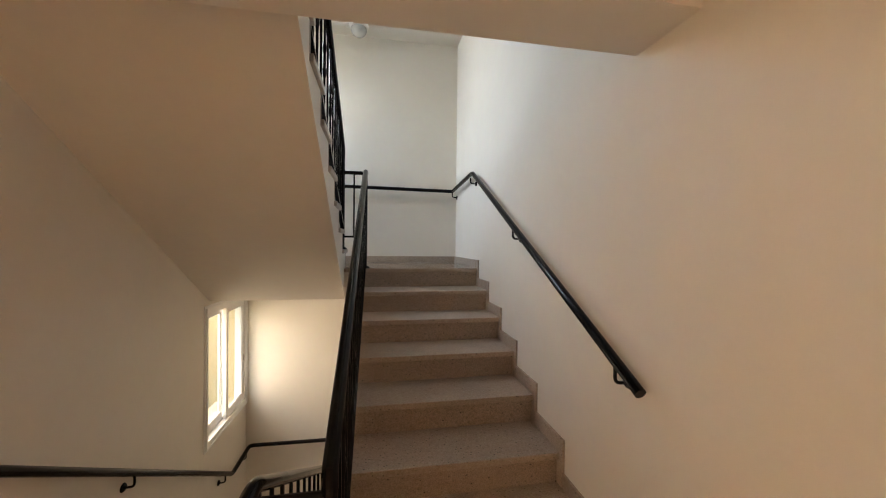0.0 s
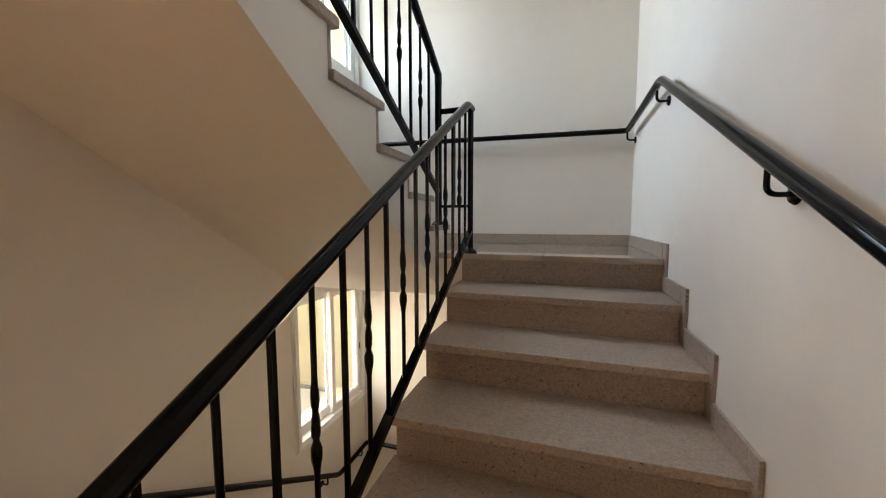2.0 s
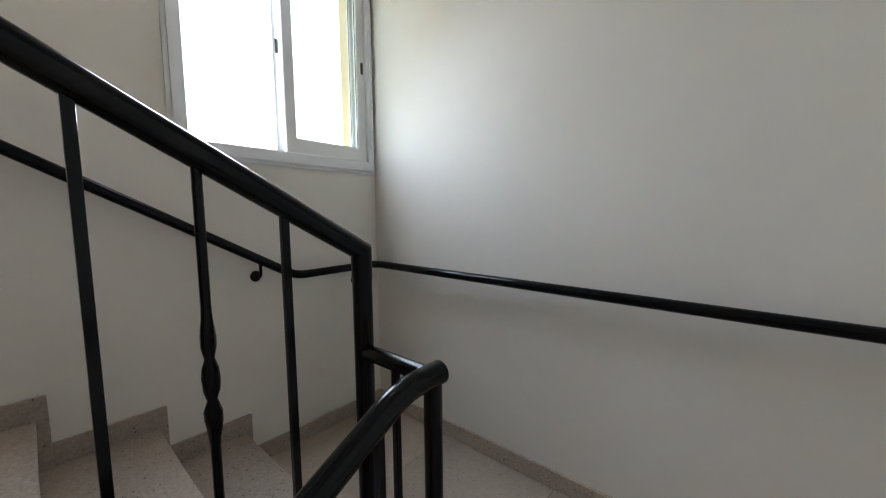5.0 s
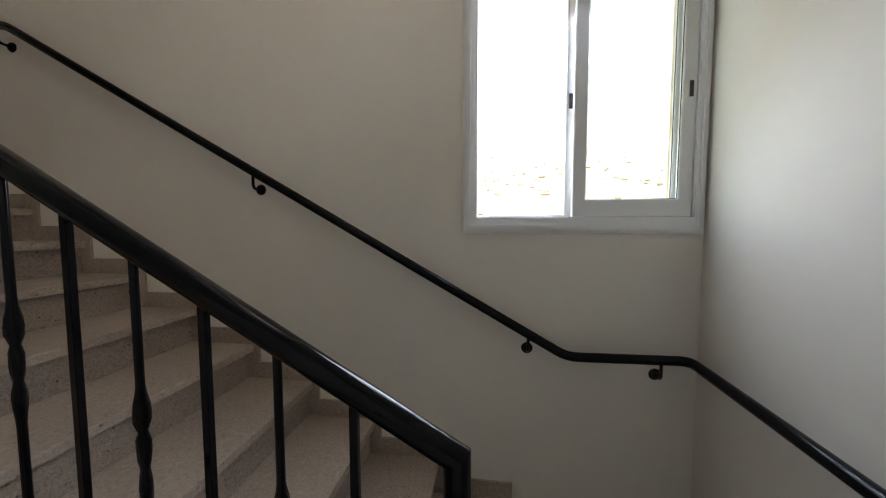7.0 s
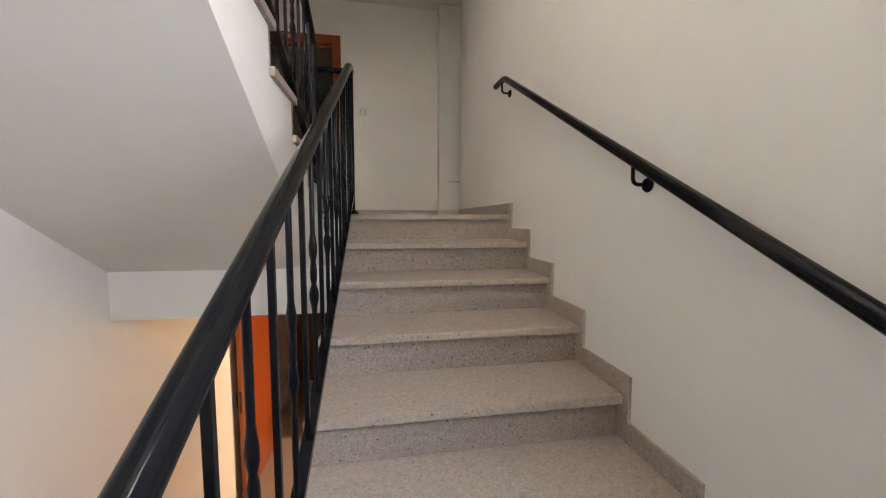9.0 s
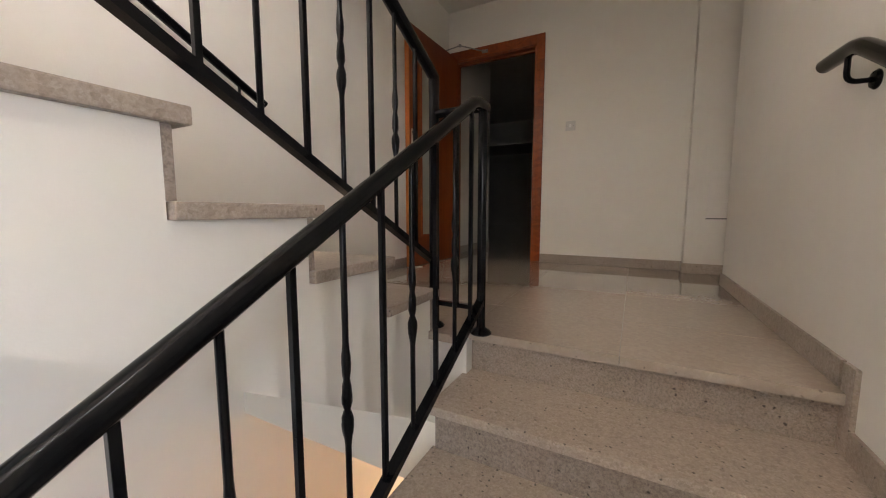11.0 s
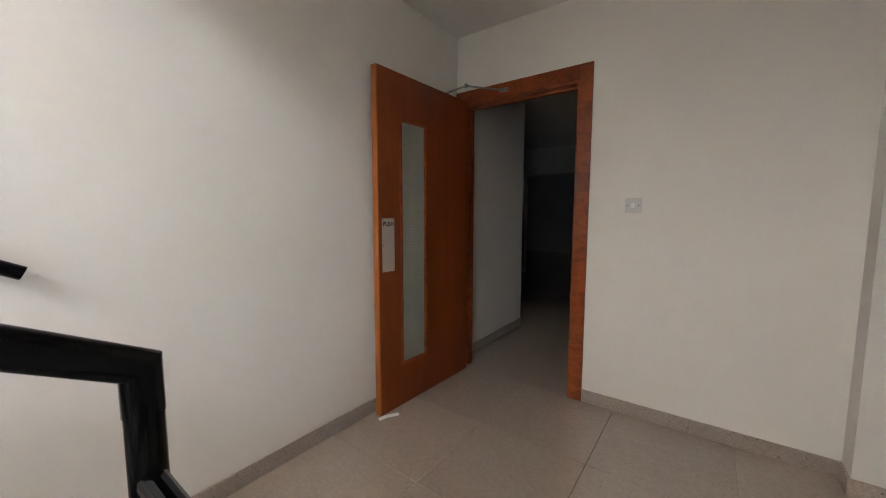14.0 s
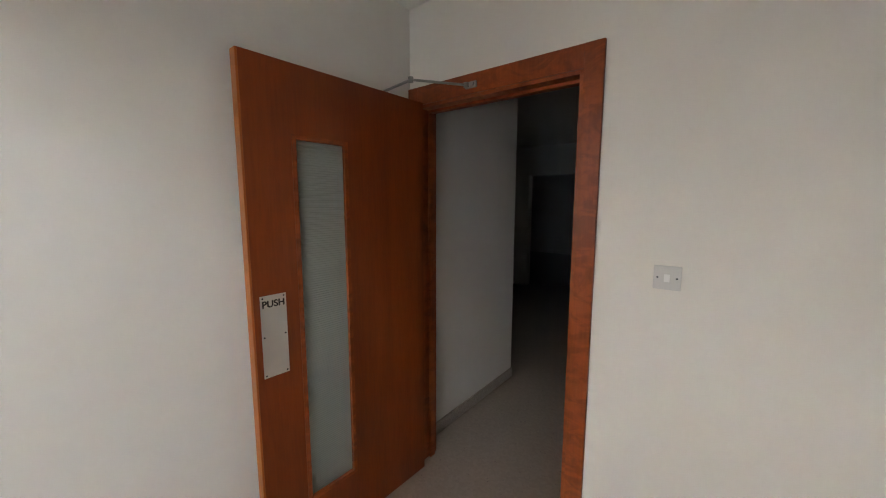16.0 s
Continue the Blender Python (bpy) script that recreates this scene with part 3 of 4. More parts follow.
def sliding_window(name, z0, z1, is_open, label):
    top = thing(name, (0, (W_Y0 + W_Y1) / 2, z0), label, "window", kind="structure")
    y0, y1 = W_Y0, W_Y1
    hole = (y0 + TRIM, y1 - TRIM_R, z0 + TRIM, z1 - TRIM)
    flat = lambda u, v, d: (d, u, v)
    part("casing", panel_with_holes(y0, y1, z0, z1, [(y0 + 0.016, y1 - 0.01, z0 + 0.016, z1 - 0.016)], 0.010, 0.0, flat), ALU, top)
    part("casing", panel_with_holes(y0 + 0.016, y1 - 0.01, z0 + 0.016, z1 - 0.016, [(y0 + 0.034, y1 - 0.022, z0 + 0.034, z1 - 0.034)], 0.022, 0.0, flat), ALU, top)
    part("casing", panel_with_holes(y0 + 0.034, y1 - 0.022, z0 + 0.034, z1 - 0.034, [hole], 0.014, 0.0, flat), ALU, top)
    part("frame", panel_with_holes(*hole, [(hole[0] + 0.014, hole[1] - 0.005, hole[2] + 0.018, hole[3] - 0.03)], 0.010, -0.10, flat), ALU, top)
    part("track", box((-0.052, hole[0] + 0.014, hole[2] + 0.018), (-0.048, hole[1] - 0.005, hole[2] + 0.03)), ALU, top)
    part("sill", box((-0.30, hole[0] - 0.02, hole[2] - 0.03), (-0.10, hole[1] + 0.02, hole[2] - 0.002), 0.004), YARD_PAVE, top, "pale exterior window sill")
    a, b = hole[0] + 0.014, hole[1] - 0.005
    zb, zt = hole[2] + 0.02, hole[3] - 0.03
    mid = (a + b) / 2
    if is_open:
        sash(top, 0.476, b, zb, zt, -0.008, 0.054, 0.075, [(b - 0.022, z0 + 0.56)])
        sash(top, 0.45, b - 0.02, zb, zt, -0.055, 0.04, 0.075, [(0.47, z0 + 0.545)])
    else:
        sash(top, mid - 0.02, b, zb, zt, -0.008, 0.05, 0.075, [(b - 0.018, z0 + 0.5)])
        sash(top, a, mid + 0.025, zb, zt, -0.055, 0.045, 0.075, [])
    return top


sliding_window("window_1", *WINDOWS[0], True, "white aluminium sliding window, half slid open")
sliding_window("window_2", *WINDOWS[1], False, "white aluminium sliding window, closed, onto a yard")
sliding_window("window_3", *WINDOWS[2], True, "white aluminium sliding window, half slid open")

# ---------- doors ----------


def door_set(name, floor, label):
    top = thing(name, ((D_X0 + D_X1) / 2, DOORS, floor), label, "door frame", kind="structure")
    z1 = floor + D_H
    cw = 0.072
    for nm, a, b in (("casing", (D_X0 - cw, 0, floor), (D_X0 + 0.004, 0, z1 + 0.085)), ("casing", (D_X1 - 0.004, 0, floor), (min(D_X1 + cw, W - 0.002), 0, z1 + 0.085))):
        part(nm, box((a[0], DOORS, a[2] + 0.001), (b[0], DOORS + 0.018, b[2]), 0.004), WOOD_TRIM, top)
    part("casing_head", box((D_X0 + 0.004, DOORS, z1 - 0.006), (D_X1 - 0.004, DOORS + 0.0175, z1 + 0.0848), 0.004), WOOD_TRIM, top)
    for x, s in ((D_X0, 1), (D_X1, -1)):
        part("jamb", box((x, DOORS - 0.12, floor + 0.001), (x + s * 0.022, DOORS + 0.006, z1 - 0.022), 0.003), WOOD_TRIM, top)
        part("door_stop", box((x + s * 0.022, DOORS - 0.09, floor + 0.001), (x + s * 0.036, DOORS - 0.05, z1 - 0.036), 0.002), WOOD_TRIM, top)
    part("head_jamb", box((D_X0, DOORS - 0.12, z1 - 0.022), (D_X1, DOORS + 0.006, z1), 0.003), WOOD_TRIM, top)
    part("door_stop", box((D_X0 + 0.022, DOORS - 0.09, z1 - 0.036), (D_X1 - 0.022, DOORS - 0.05, z1 - 0.022), 0.002), WOOD_TRIM, top)
    return top


def text_part(words, size, m, parent):
    curve = bpy.data.curves.new("lettering", "FONT")
    curve.body, curve.size, curve.align_x, curve.extrude = words, size, "CENTER", 0.0004
    curve.offset = 0.0011
    ob = new("lettering", curve)
    mesh = bpy.data.meshes.new_from_object(ob.evaluated_get(bpy.context.evaluated_depsgraph_get()))
    bpy.data.objects.remove(ob)
    mesh.materials.clear()
    mesh.materials.append(INK)
    made = new("lettering", mesh)
    made.parent = parent
    made.matrix_basis = m
    return tagged(made, "black printed lettering")


LEAF_W, LEAF_H, LEAF_T = 0.90, 2.055, 0.042


def door_leaf(floor, label):
    """Built with its hinge edge at the origin, running to +x, its outer face towards +y, then hung."""
    hinge = Matrix.Translation((2.279, DOORS + 0.035, floor)) @ Matrix.Rotation(radians(88.2), 4, "Z")
    top = thing("door_leaf", (0, 0, 0), label, "door", "door leaves")
    glazed = floor > L1
    g0, g1, h0, h1 = 0.478, 0.712, 0.272, 1.79
    body = panel_with_holes(0, LEAF_W - 0.008, 0.006, LEAF_H, [(g0, g1, h0, h1)] if glazed else [], 0, -LEAF_T, lambda u, v, d: (u, d + LEAF_T, v))
    part("panel", body, WOOD, top, "reddish brown veneered panel")
    part("lipping", box((LEAF_W - 0.008, 0.0, 0.006), (LEAF_W, LEAF_T, LEAF_H), 0.0015), WOOD_EDGE, top, "lighter timber edge")
    if glazed:
        for side in (LEAF_T, 0.0):
            s = 1 if side else -1
            part("glazing_bead", panel_with_holes(g0 - 0.008, g1 + 0.008, h0 - 0.008, h1 + 0.008, [(g0 + 0.010, g1 - 0.010, h0 + 0.010, h1 - 0.010)], side - s * 0.012, side + s * 0.004, lambda u, v, d: (u, d, v)), WOOD_TRIM, top, "timber glazing bead")
        part("glass", box((g0 + 0.002, LEAF_T / 2 - 0.003, h0 + 0.002), (g1 - 0.002, LEAF_T / 2 + 0.003, h1 - 0.002)), RIBBED, top, "ribbed obscure glass strip")
        p0, p1, q0, q1 = 0.772, 0.87, 0.883, 1.2
        plate = part("push_plate", box((p0, LEAF_T, q0), (p1, LEAF_T + 0.0018, q1), 0.0006), STEEL, top, "brushed steel push plate")
        text_part("PUSH", 0.036, Matrix.Translation(((p0 + p1) / 2, LEAF_T + 0.0019, q1 - 0.045)) @ Matrix.Rotation(radians(90), 4, "X") @ Matrix.Rotation(radians(180), 4, "Y"), plate)
        for x in (p0 + 0.009, p1 - 0.009):
            for z in (q0 + 0.009, (q0 + q1) / 2, q1 - 0.009):
                part("screw", moved(lathe([(0.0036, 0), (0.0032, 0.0012), (0.001, 0.0016)], 10), Matrix.Translation((x, LEAF_T + 0.0017, z)) @ Matrix.Rotation(radians(-90), 4, "X")), DARK, plate)
    part("closer_body", box((0.10, -0.045, LEAF_H - 0.10), (0.34, 0.0, LEAF_H - 0.04), 0.006), STEEL, top, "grey door closer")
    for z in (0.2, 1.0, 1.8):
        smooth_by_angle(part("hinge", moved(lathe([(0.007, 0), (0.007, 0.1)], 12), Matrix.Translation((-0.006, -0.004, z))), STEEL, top))
    if floor < L1:
        part("latch_plate", box((LEAF_W - 0.001, 0.010, 0.93), (LEAF_W + 0.0015, 0.032, 1.15), 0.0004), BRONZE, top, "dark latch plate on the door edge")
        part("latch_bolt", box((LEAF_W + 0.0012, 0.015, 1.03), (LEAF_W + 0.010, 0.027, 1.06), 0.002), BRONZE, top)
        grip = [(LEAF_W - 0.06, 0.004, 0.96), (LEAF_W - 0.06, -0.036, 0.96), (LEAF_W - 0.06, -0.036, 1.12), (LEAF_W - 0.06, 0.004, 1.12)]
        smooth_by_angle(part("pull_handle", sweep(rounded(grip, 0.018), 0.007, 12), BRONZE, top, "bent dark metal pull handle"))
    top.matrix_world = hinge
    return top


def closer_arm(floor):
    """The closer's folding arm, from the leaf's top to the head of the frame."""
    z = floor + 2.092
    a, b, c = Vector((2.30, DOORS + 0.27, z - 0.03)), Vector((2.118, DOORS + 0.25, z + 0.0)), Vector((1.965, DOORS + 0.035, z))
    arm = thing("door_closer_arm", c, "grey steel folding arm of a door closer", "door closer")
    for p, q, r in ((a, b, 0.006), (b, c, 0.0055)):
        smooth_by_angle(part("rod", sweep([p, p.lerp(q, 0.5), q], r, 10), ARM, arm))
    for p in (b, c):
        smooth_by_angle(part("pivot", moved(lathe([(0.012, -0.011), (0.012, 0.011)], 14), Matrix.Translation(p)), ARM, arm))
    part("shoe", box((c.x - 0.05, DOORS + 0.017, z - 0.014), (c.x + 0.012, DOORS + 0.03, z + 0.014), 0.003), ARM, arm)
    smooth_by_angle(part("stub", sweep([(c.x, DOORS + 0.028, z), c], 0.007, 10), ARM, arm))
    smooth_by_angle(part("stub", sweep([(c.x - 0.035, DOORS + 0.028, z), (c.x - 0.035, DOORS + 0.042, z)], 0.009, 10), ARM, arm))
    return arm


for nm, f in (("door_1", L2), ("door_2", L0)):
    door_set(nm, f, "reddish brown timber door frame with plain casing")
    door_leaf(f, "reddish brown veneered door with glass strip, standing open" if f == L2 else "solid reddish brown veneered door, standing open")
    closer_arm(f)

# folded paper wedge under the open leaf
bm = bmesh.new()
rows = [[bm.verts.new((2.272 - 0.052 * u - 0.026 * v, -3.592 - 0.118 * u + 0.012 * v, L2 + 0.002 + h)) for u, h in ((0, 0.0), (0.35, 0.006), (0.7, 0.003), (1, 0.001))] for v in (0, 0.5, 1)]
for p, q in zip(rows, rows[1:]):
    for j in range(3):
        bm.faces.new((p[j], p[j + 1], q[j + 1], q[j]))
wedge = tagged(ob_from("paper_wedge", bm, PAPER), "folded white paper wedged under the open door", "paper")
wedge.modifiers.new("thickness", "SOLIDIFY").thickness = 0.003


def light_switch(x, z, label):
    top = thing("light_switch", (x, DOORS, z), label, "light switch", "light switches")
    part("plate", box((x - 0.043, DOORS, z - 0.043), (x + 0.043, DOORS + 0.010, z + 0.043), 0.003), SWITCH_PLATE, top)
    rocker = part("rocker", box((x - 0.009, DOORS + 0.010, z - 0.014), (x + 0.009, DOORS + 0.0145, z + 0.014), 0.0015), PLASTIC, top)
    for s in (-1, 1):
        part("screw", moved(lathe([(0.0034, 0), (0.003, 0.001)], 10), Matrix.Translation((x + s * 0.030, DOORS + 0.010, z)) @ Matrix.Rotation(radians(-90), 4, "X")), DARK, top)
    return top


light_switch(1.103, 4.338, "square white light switch on the landing wall")
light_switch(1.105, 4.338 - STOREY, "square white light switch on the landing wall")
light_switch(1.01, 4.338 - STOREY, "square white light switch on the landing wall")
for f in (L2, L0):
    cover = thing("service_cover", (-0.07, PIER_Y, f + 0.44), "white painted service cover on the pier", "access panel", "service covers")
    part("cover", box((-0.32, PIER_Y, f + 0.44), (0.047, PIER_Y + 0.006, f + 0.80), 0.001), COVER, cover)
    part("rim", box((-0.32, PIER_Y, f + 0.433), (0.051, PIER_Y + 0.0045, f + 0.44)), DARK, cover)

LAMP_AT = Matrix.Translation((1.2, 0.79, L3 - 0.27))
lamp = thing("ceiling_light", LAMP_AT.translation, "round white ceiling light with a clear globe, switched off", "ceiling light")
smooth_by_angle(part("base", moved(lathe([(0.085, -0.032), (0.098, -0.028), (0.104, -0.018), (0.105, 0)]), LAMP_AT), PLASTIC, lamp))
smooth_by_angle(part("globe", moved(lathe([(0.004, -0.125), (0.04, -0.12), (0.07, -0.098), (0.085, -0.066), (0.082, -0.032)]), LAMP_AT), LAMP_GLASS, lamp))
part("bulb_holder", moved(lathe([(0.012, -0.085), (0.022, -0.08), (0.022, -0.032)], 14), LAMP_AT), PLASTIC, lamp)
duct = thing("cable_trunking", (0.85, 0.79, L3 - 0.27), "white surface cable trunking leading to the ceiling light", "cable trunking")
part("channel", box((0.62, 0.765, L3 - 0.288), (1.085, 0.805, L3 - 0.27), 0.002), PLASTIC, duct)
part("end_cap", box((0.612, 0.762, L3 - 0.291), (0.62, 0.808, L3 - 0.27), 0.002), PLASTIC, duct)
part("junction_block", box((1.06, 0.755, L3 - 0.297), (1.098, 0.815, L3 - 0.27), 0.003), PLASTIC, duct)

# ---------- corridor behind the doors ----------
for nm, f, y1 in (("upper", L2, -14.0), ("lower", L0, -6.4)):
    bm = bmesh.new()
    y0 = DOORS - 0.12
    bend = max(-5.85, y1)
    if nm == "upper":
        box_into(bm, (2.388, y0, f - 0.1), (2.6, bend, f + 2.6))
        structure("wall_corridor_return", box((2.6, bend + 0.2, f - 0.1), (8.4, bend, f + 2.6)), WALL, "off-white plastered corridor return wall", "wall")
        structure("wall_corridor_far", box((8.2, bend, f - 0.1), (8.4, y1 - 0.2, f + 2.6)), WALL, "off-white plastered far corridor wall", "wall")
    else:
        box_into(bm, (2.388, y0, f - 0.1), (2.6, y1 - 0.2, f + 2.6))
    structure("wall_corridor_west_" + nm, box((0.8, y0, f - 0.1), (1.0, y1 - 0.2, f + 2.6)), WALL, "off-white plastered corridor wall", "wall")
    structure("wall_corridor_" + nm, bm, WALL, "off-white plastered corridor walls", "wall")
    structure("wall_corridor_end_" + nm, panel_with_holes(1.0, 8.2 if nm == "upper" else 2.388, f - 0.1, f + 2.6, [], y1, y1 - 0.2, lambda u, v, d: (u, d, v)), WALL, "off-white plastered end wall of a corridor", "wall")
    structure("ceiling_corridor_" + nm, box((0.8, y0, f + 2.55), (8.4, y1 - 0.2, f + 2.7)), CEILING, "off-white plastered corridor ceiling", "ceiling")
    structure("floor_corridor_" + nm, box((0.8, DOORS, f - 0.1), (8.4, y1 - 0.2, f - 0.001)), TILE, "polished beige stone corridor floor", "floor")
    structure("baseboard_corridor_" + nm, box((2.375, y0, f), (2.388, bend, f + 0.08), 0.002), STONE, "beige stone skirting along the corridor", "baseboard")
    if nm == "upper":
        structure("wall_corridor_cross", panel_with_holes(1.0, 8.2, f - 0.1, f + 2.55, [(2.66, 3.9, f - 0.05, f + 2.05)], -9.3, -9.45, lambda u, v, d: (u, d, v)), WALL, "off-white plastered wall with a dark opening", "wall")



def double_door(name, x0, y, floor):
    """A closed pair of leaves in a plain frame, standing on a corridor wall that faces +y."""
    top = thing(name, (x0 + 0.675, y, floor), "closed dark brown veneered double door with a plain frame", "door", kind="structure")
    for x in (x0, x0 + 0.655, x0 + 1.305):
        part("stile", box((x, y, floor + 0.001), (x + 0.05, y + 0.028, floor + 2.1), 0.003), WOOD_TRIM, top)
    for x in (x0 + 0.05, x0 + 0.705):
        part("leaf", box((x + 0.002, y, floor + 0.006), (x + 0.598, y + 0.018, floor + 2.05), 0.002), WOOD, top)
        part("head", box((x, y, floor + 2.052), (x + 0.6, y + 0.026, floor + 2.1), 0.003), WOOD_TRIM, top)
    return top


double_door("door_3", 1.02, -6.4, L0)

# ---------- yard and distance ----------
bm = bmesh.new()
nx, ny = 46, 60
grid = []
for i in range(nx + 1):
    row = []
    for j in range(ny + 1):
        t = i / nx
        x = -0.25 - 5.2 * min(1, t * 8) - 900 * max(0, t - 0.12) ** 2
        y = (j / ny - 0.5) * (30 + 1500 * max(0, t - 0.12))
        far = max(0, -x - 30)
        z = -0.55 - min(7, max(0, -x - 7) * 0.35) + 0.22 * far + noise.noise((x * 0.012, y * 0.012, 0)) * min(16, far * 0.10) + noise.noise((x * 0.05, y * 0.05, 3)) * min(3, far * 0.02)
        row.append(bm.verts.new((x, y, z)))
    grid.append(row)
for a, b in zip(grid, grid[1:]):
    for j in range(ny):
        bm.faces.new((a[j], a[j + 1], b[j + 1], b[j]))
structure("ground", bm, HILL, "dry grassy hillside falling away and rising again far off", "ground", True)

bm = bmesh.new()
for i in range(420):
    x = -random.uniform(60, 330)
    y = random.uniform(-0.9, 0.9) * (-x) * 0.8
    far = -x - 30
    z = -7.55 + 0.22 * far + noise.noise((x * 0.012, y * 0.012, 0)) * min(16, far * 0.10) + noise.noise((x * 0.05, y * 0.05, 3)) * min(3, far * 0.02)
    s = random.uniform(0.5, 1.3)
    made = bmesh.ops.create_icosphere(bm, subdivisions=1, radius=s, matrix=Matrix.Translation((x, y, z + s * 0.3)) @ Matrix.Diagonal((1, random.uniform(0.8, 1.6), 0.6, 1)))
    for v in made["verts"]:
        v.co += Vector((random.uniform(-1, 1), random.uniform(-1, 1), random.uniform(-0.6, 0.6))) * s * 0.25
tagged(ob_from("hillside_shrubs", bm, HAZY_LEAF), "scattered low green shrubs on the far hillside", "shrubs", kind="stuff")

yard = structure("pavement_yard", box((-3.4, -6, -0.5), (-0.25, 6, -0.31), 0.004), YARD_PAVE, "pale concrete yard paving outside the lower window", "pavement")
slab = None
for i in range(3):
    for j in range(4):
        if slab is None:
            ob = slab = part("slab", box((0.005, 0.005, -0.012), (1.035, 0.895, 0), 0.004), YARD_PAVE, yard)
        else:
            ob = new("slab", slab.data)
            ob.parent = yard
        ob.location = (-3.39 + 1.045 * i, -2.16 + 0.9 * j, -0.302)
structure("trim_yard_foot", box((-3.4, 1.40, -0.31), (-0.26, 1.44, -0.27), 0.004), GROUT, "grey mortar fillet along the foot of the yard wall", "trim")
structure("trim_yard_foot_west", box((-3.4, -6, -0.31), (-3.36, 1.40, -0.27), 0.004), GROUT, "grey mortar fillet along the foot of the yard wall", "trim")
# unseen walls either side of the stairwell, added to block sun from the yard
structure("wall_facade_north", box((-0.25, 1.25, -0.6), (-0.02, 12, 9.5)), YARD_WALL, "unseen cream rendered wall added to shade the yard", "wall")
structure("wall_facade_south", box((-0.25, -14, -0.6), (-0.02, -4.95, 9.5)), YARD_WALL, "unseen cream rendered wall added to shade the yard", "wall")
structure("wall_yard_return", box((-3.4, 1.44, -0.6), (-0.25, 1.7, 2.15)), YARD_WALL, "cream rendered yard wall with grey stains at its foot", "wall")
structure("wall_yard", box((-3.65, -6, -0.6), (-3.4, 6, 2.15)), YARD_WALL, "cream rendered yard wall with grey stains", "wall")
structure("trim_yard_wall", box((-3.70, -6, 2.15), (-3.35, 6, 2.21), 0.006), YARD_PAVE, "pale concrete coping on the yard wall", "trim")


def shrub(at, height):
    top = thing("yard_shrub", at, "small green shrub with narrow leaves behind the wall", "shrub")
    bm = bmesh.new()
    leaves = bmesh.new()
    for i in range(9):
        a = random.uniform(0, math.tau)
        lean = random.uniform(0.1, 0.45) * height
        tip = Vector(at) + Vector((math.cos(a) * lean, math.sin(a) * lean, height * random.uniform(0.7, 1)))
        pts = [Vector(at), Vector(at).lerp(tip, 0.5) + Vector((0, 0, 0.08)), tip]
        sweep_into(bm, pts, 0.016, 6, [1, 0.7, 0.3])
        for k in range(34):
            p = pts[1].lerp(tip, random.random()) + Vector((random.gauss(0, 0.07), random.gauss(0, 0.07), random.gauss(0, 0.07)))
            q = Euler((random.uniform(0, 6), random.uniform(0, 6), random.uniform(0, 6))).to_matrix()
            vs = [leaves.verts.new(p + q @ Vector(c)) for c in ((-0.012, 0, 0), (0, 0.05, 0.006), (0.012, 0, 0), (0, -0.05, 0.006))]
            leaves.faces.new(vs)
    part("stems", bm, BARK, top)
    part("foliage", leaves, LEAF, top)


shrub((-5.0, -0.9, -0.55), 3.0)

# ---------- skirtings and landing pieces ----------


def skirting_run(name, a, b, z, normal):
    n = Vector(normal) * 0.013
    lo = Vector((*a, z + 0.001))
    hi = Vector((*b, z + 0.08)) + n
    structure(name, box(lo, hi, 0.002), STONE, "beige speckled stone skirting", "baseboard")


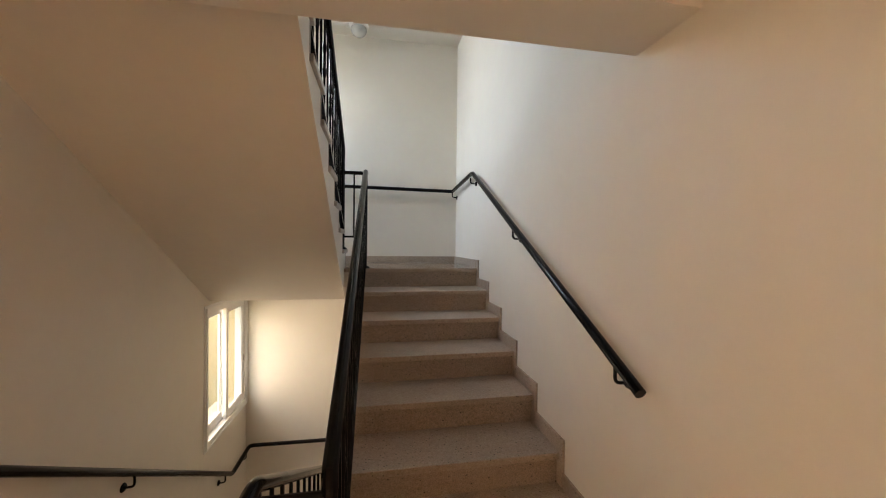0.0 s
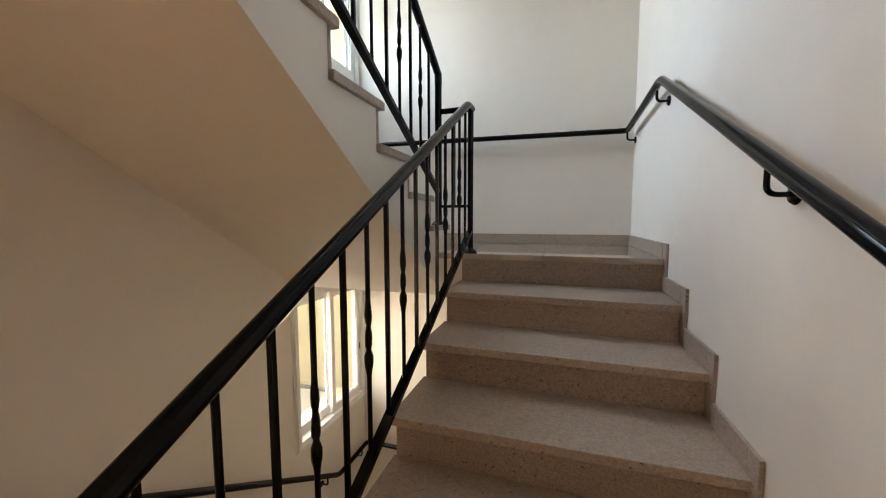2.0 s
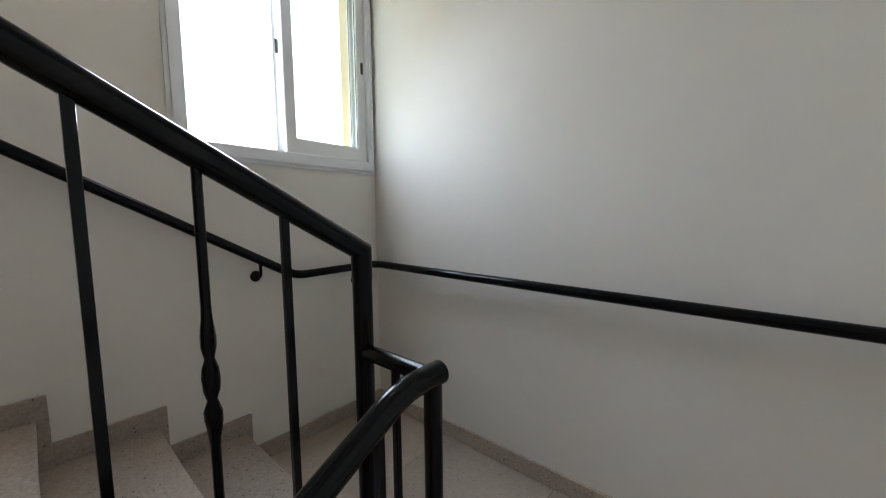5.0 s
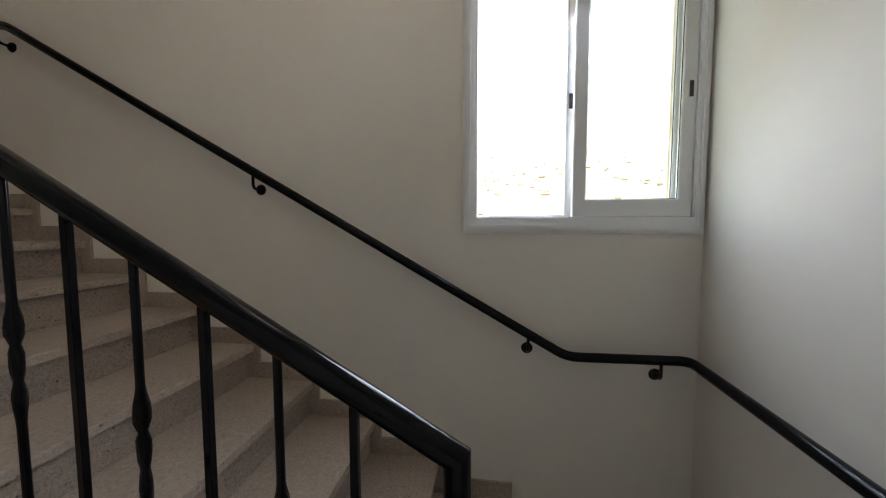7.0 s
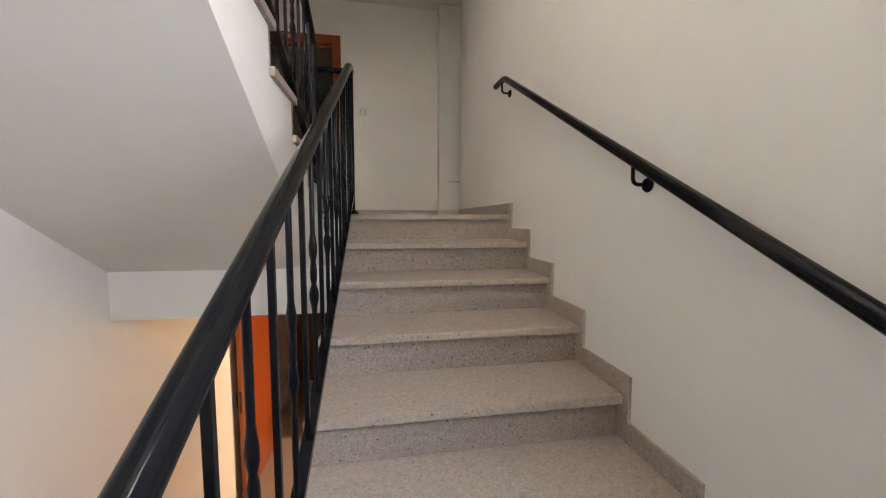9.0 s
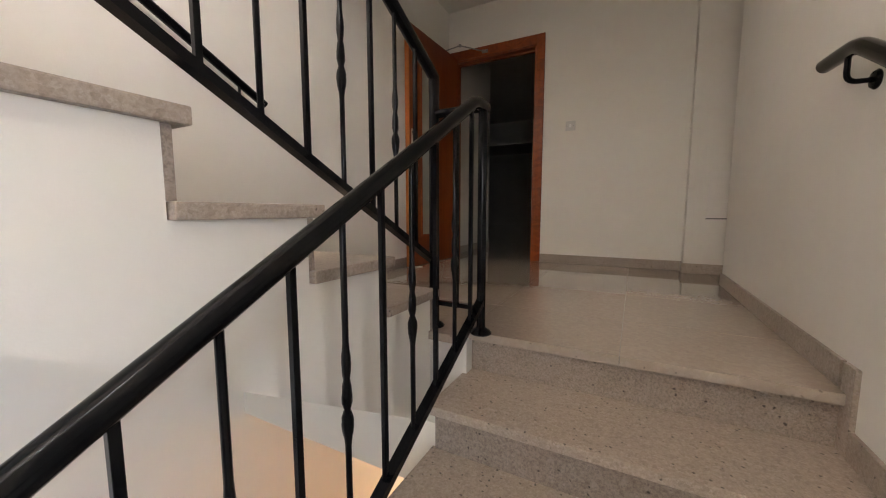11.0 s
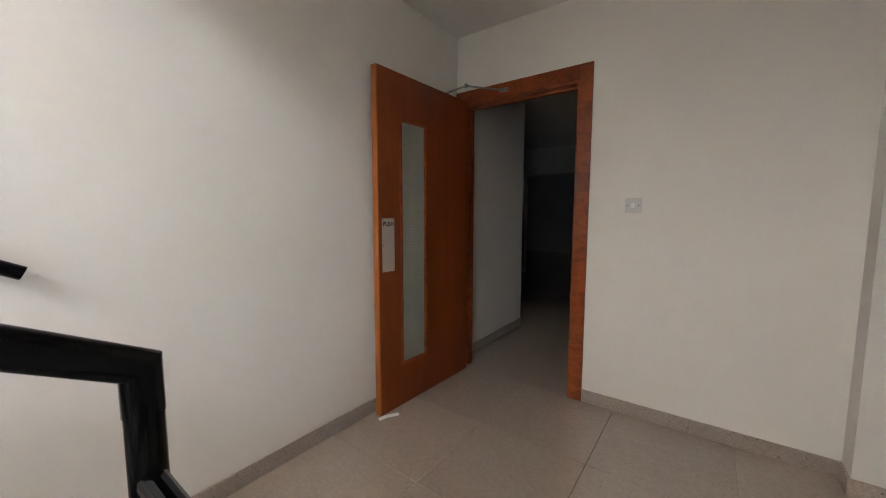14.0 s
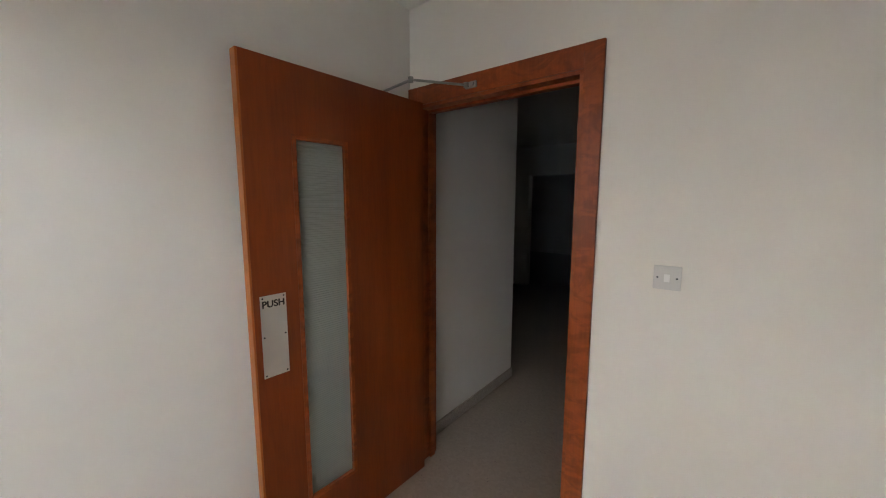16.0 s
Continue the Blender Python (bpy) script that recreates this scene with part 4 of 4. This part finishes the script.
for nm, z in (("half_middle", L1), ("half_lower", LOW)):
    skirting_run("baseboard_back_" + nm, (0.013, BACK), (W - 0.013, BACK), z, (0, -1, 0))
    skirting_run("baseboard_east_" + nm, (W, 0.045), (W, BACK), z, (-1, 0, 0))
    skirting_run("baseboard_west_" + nm, (0, 0.235), (0, BACK), z, (1, 0, 0))
for nm, z in (("door_upper", L2), ("door_lower", L0)):
    skirting_run("baseboard_doors_" + nm, (PIER_X, DOORS), (D_X0 - 0.073, DOORS), z, (0, 1, 0))
    skirting_run("baseboard_east_" + nm, (W, DOORS + 0.02), (W, -2.27), z, (-1, 0, 0))
    skirting_run("baseboard_west_" + nm, (0, WALL_END), (0, -2.335), z, (1, 0, 0))
    skirting_run("baseboard_pier_" + nm, (-0.5, PIER_Y), (PIER_X + 0.013, PIER_Y), z, (0, 1, 0))
    skirting_run("baseboard_pier_side_" + nm, (PIER_X, DOORS + 0.013), (PIER_X, PIER_Y), z, (1, 0, 0))


def tiled(name, xs, ys, level, label):
    """A landing floor of separate tiles on a bed."""
    bed = structure(name, box((xs[0] + 0.012, ys[0] + 0.012, level - NOSE), (xs[-1] - 0.012, ys[-1] - 0.012, level - 0.003)), GROUT, label, "floor")
    cache = {}
    for x0, x1 in zip(xs, xs[1:]):
        for y0, y1 in zip(ys, ys[1:]):
            key = (round(x1 - x0, 4), round(y1 - y0, 4))
            if key not in cache:
                ob = ob_from("tile", box((0.0012, 0.0012, -0.034), (x1 - x0 - 0.0012, y1 - y0 - 0.0012, 0), 0.0012), TILE)
                cache[key] = ob.data
            else:
                ob = new("tile", cache[key])
            ob.parent = bed
            ob.location = (x0, y0, level)


def nosing(name, a, b, level):
    structure(name, box((*a, level - TREAD_T), (*b, level + 0.0006), 0.004), STONE, "speckled beige stone nosing along the landing edge", "trim")


for nm, z in (("upper", L2), ("lower", L0)):
    edge = B_Y - 8 * 0.3115
    tiled("floor_landing_" + nm, (0.0, 0.565, 1.157), (DOORS, -3.924, -3.334, -2.744, edge), z, "polished beige terrazzo tiles on the landing")
    tiled("floor_entry_" + nm, (1.157, 1.747, W), (DOORS, -3.924, -3.334, -2.744, C_Y + 0.025), z, "polished beige terrazzo tiles before the door")
    tiled("floor_recess_" + nm, (-0.5, 0.0), (PIER_Y, WALL_END), z, "polished beige terrazzo tiles in the recess")
for nm, z in (("half_middle", L1), ("half_lower", LOW)):
    edge = C_Y + 7 * 0.319
    tiled("floor_west_" + nm, (0.0, 0.565, 1.157), (B_Y - 0.025, BACK), z, "polished beige terrazzo tiles on the half landing")
    tiled("floor_east_" + nm, (1.157, 1.747, W), (edge, BACK), z, "polished beige terrazzo tiles on the half landing")
    nosing("trim_well_" + nm, (IN_L - 0.015, edge), (1.157, B_Y - 0.026), z)
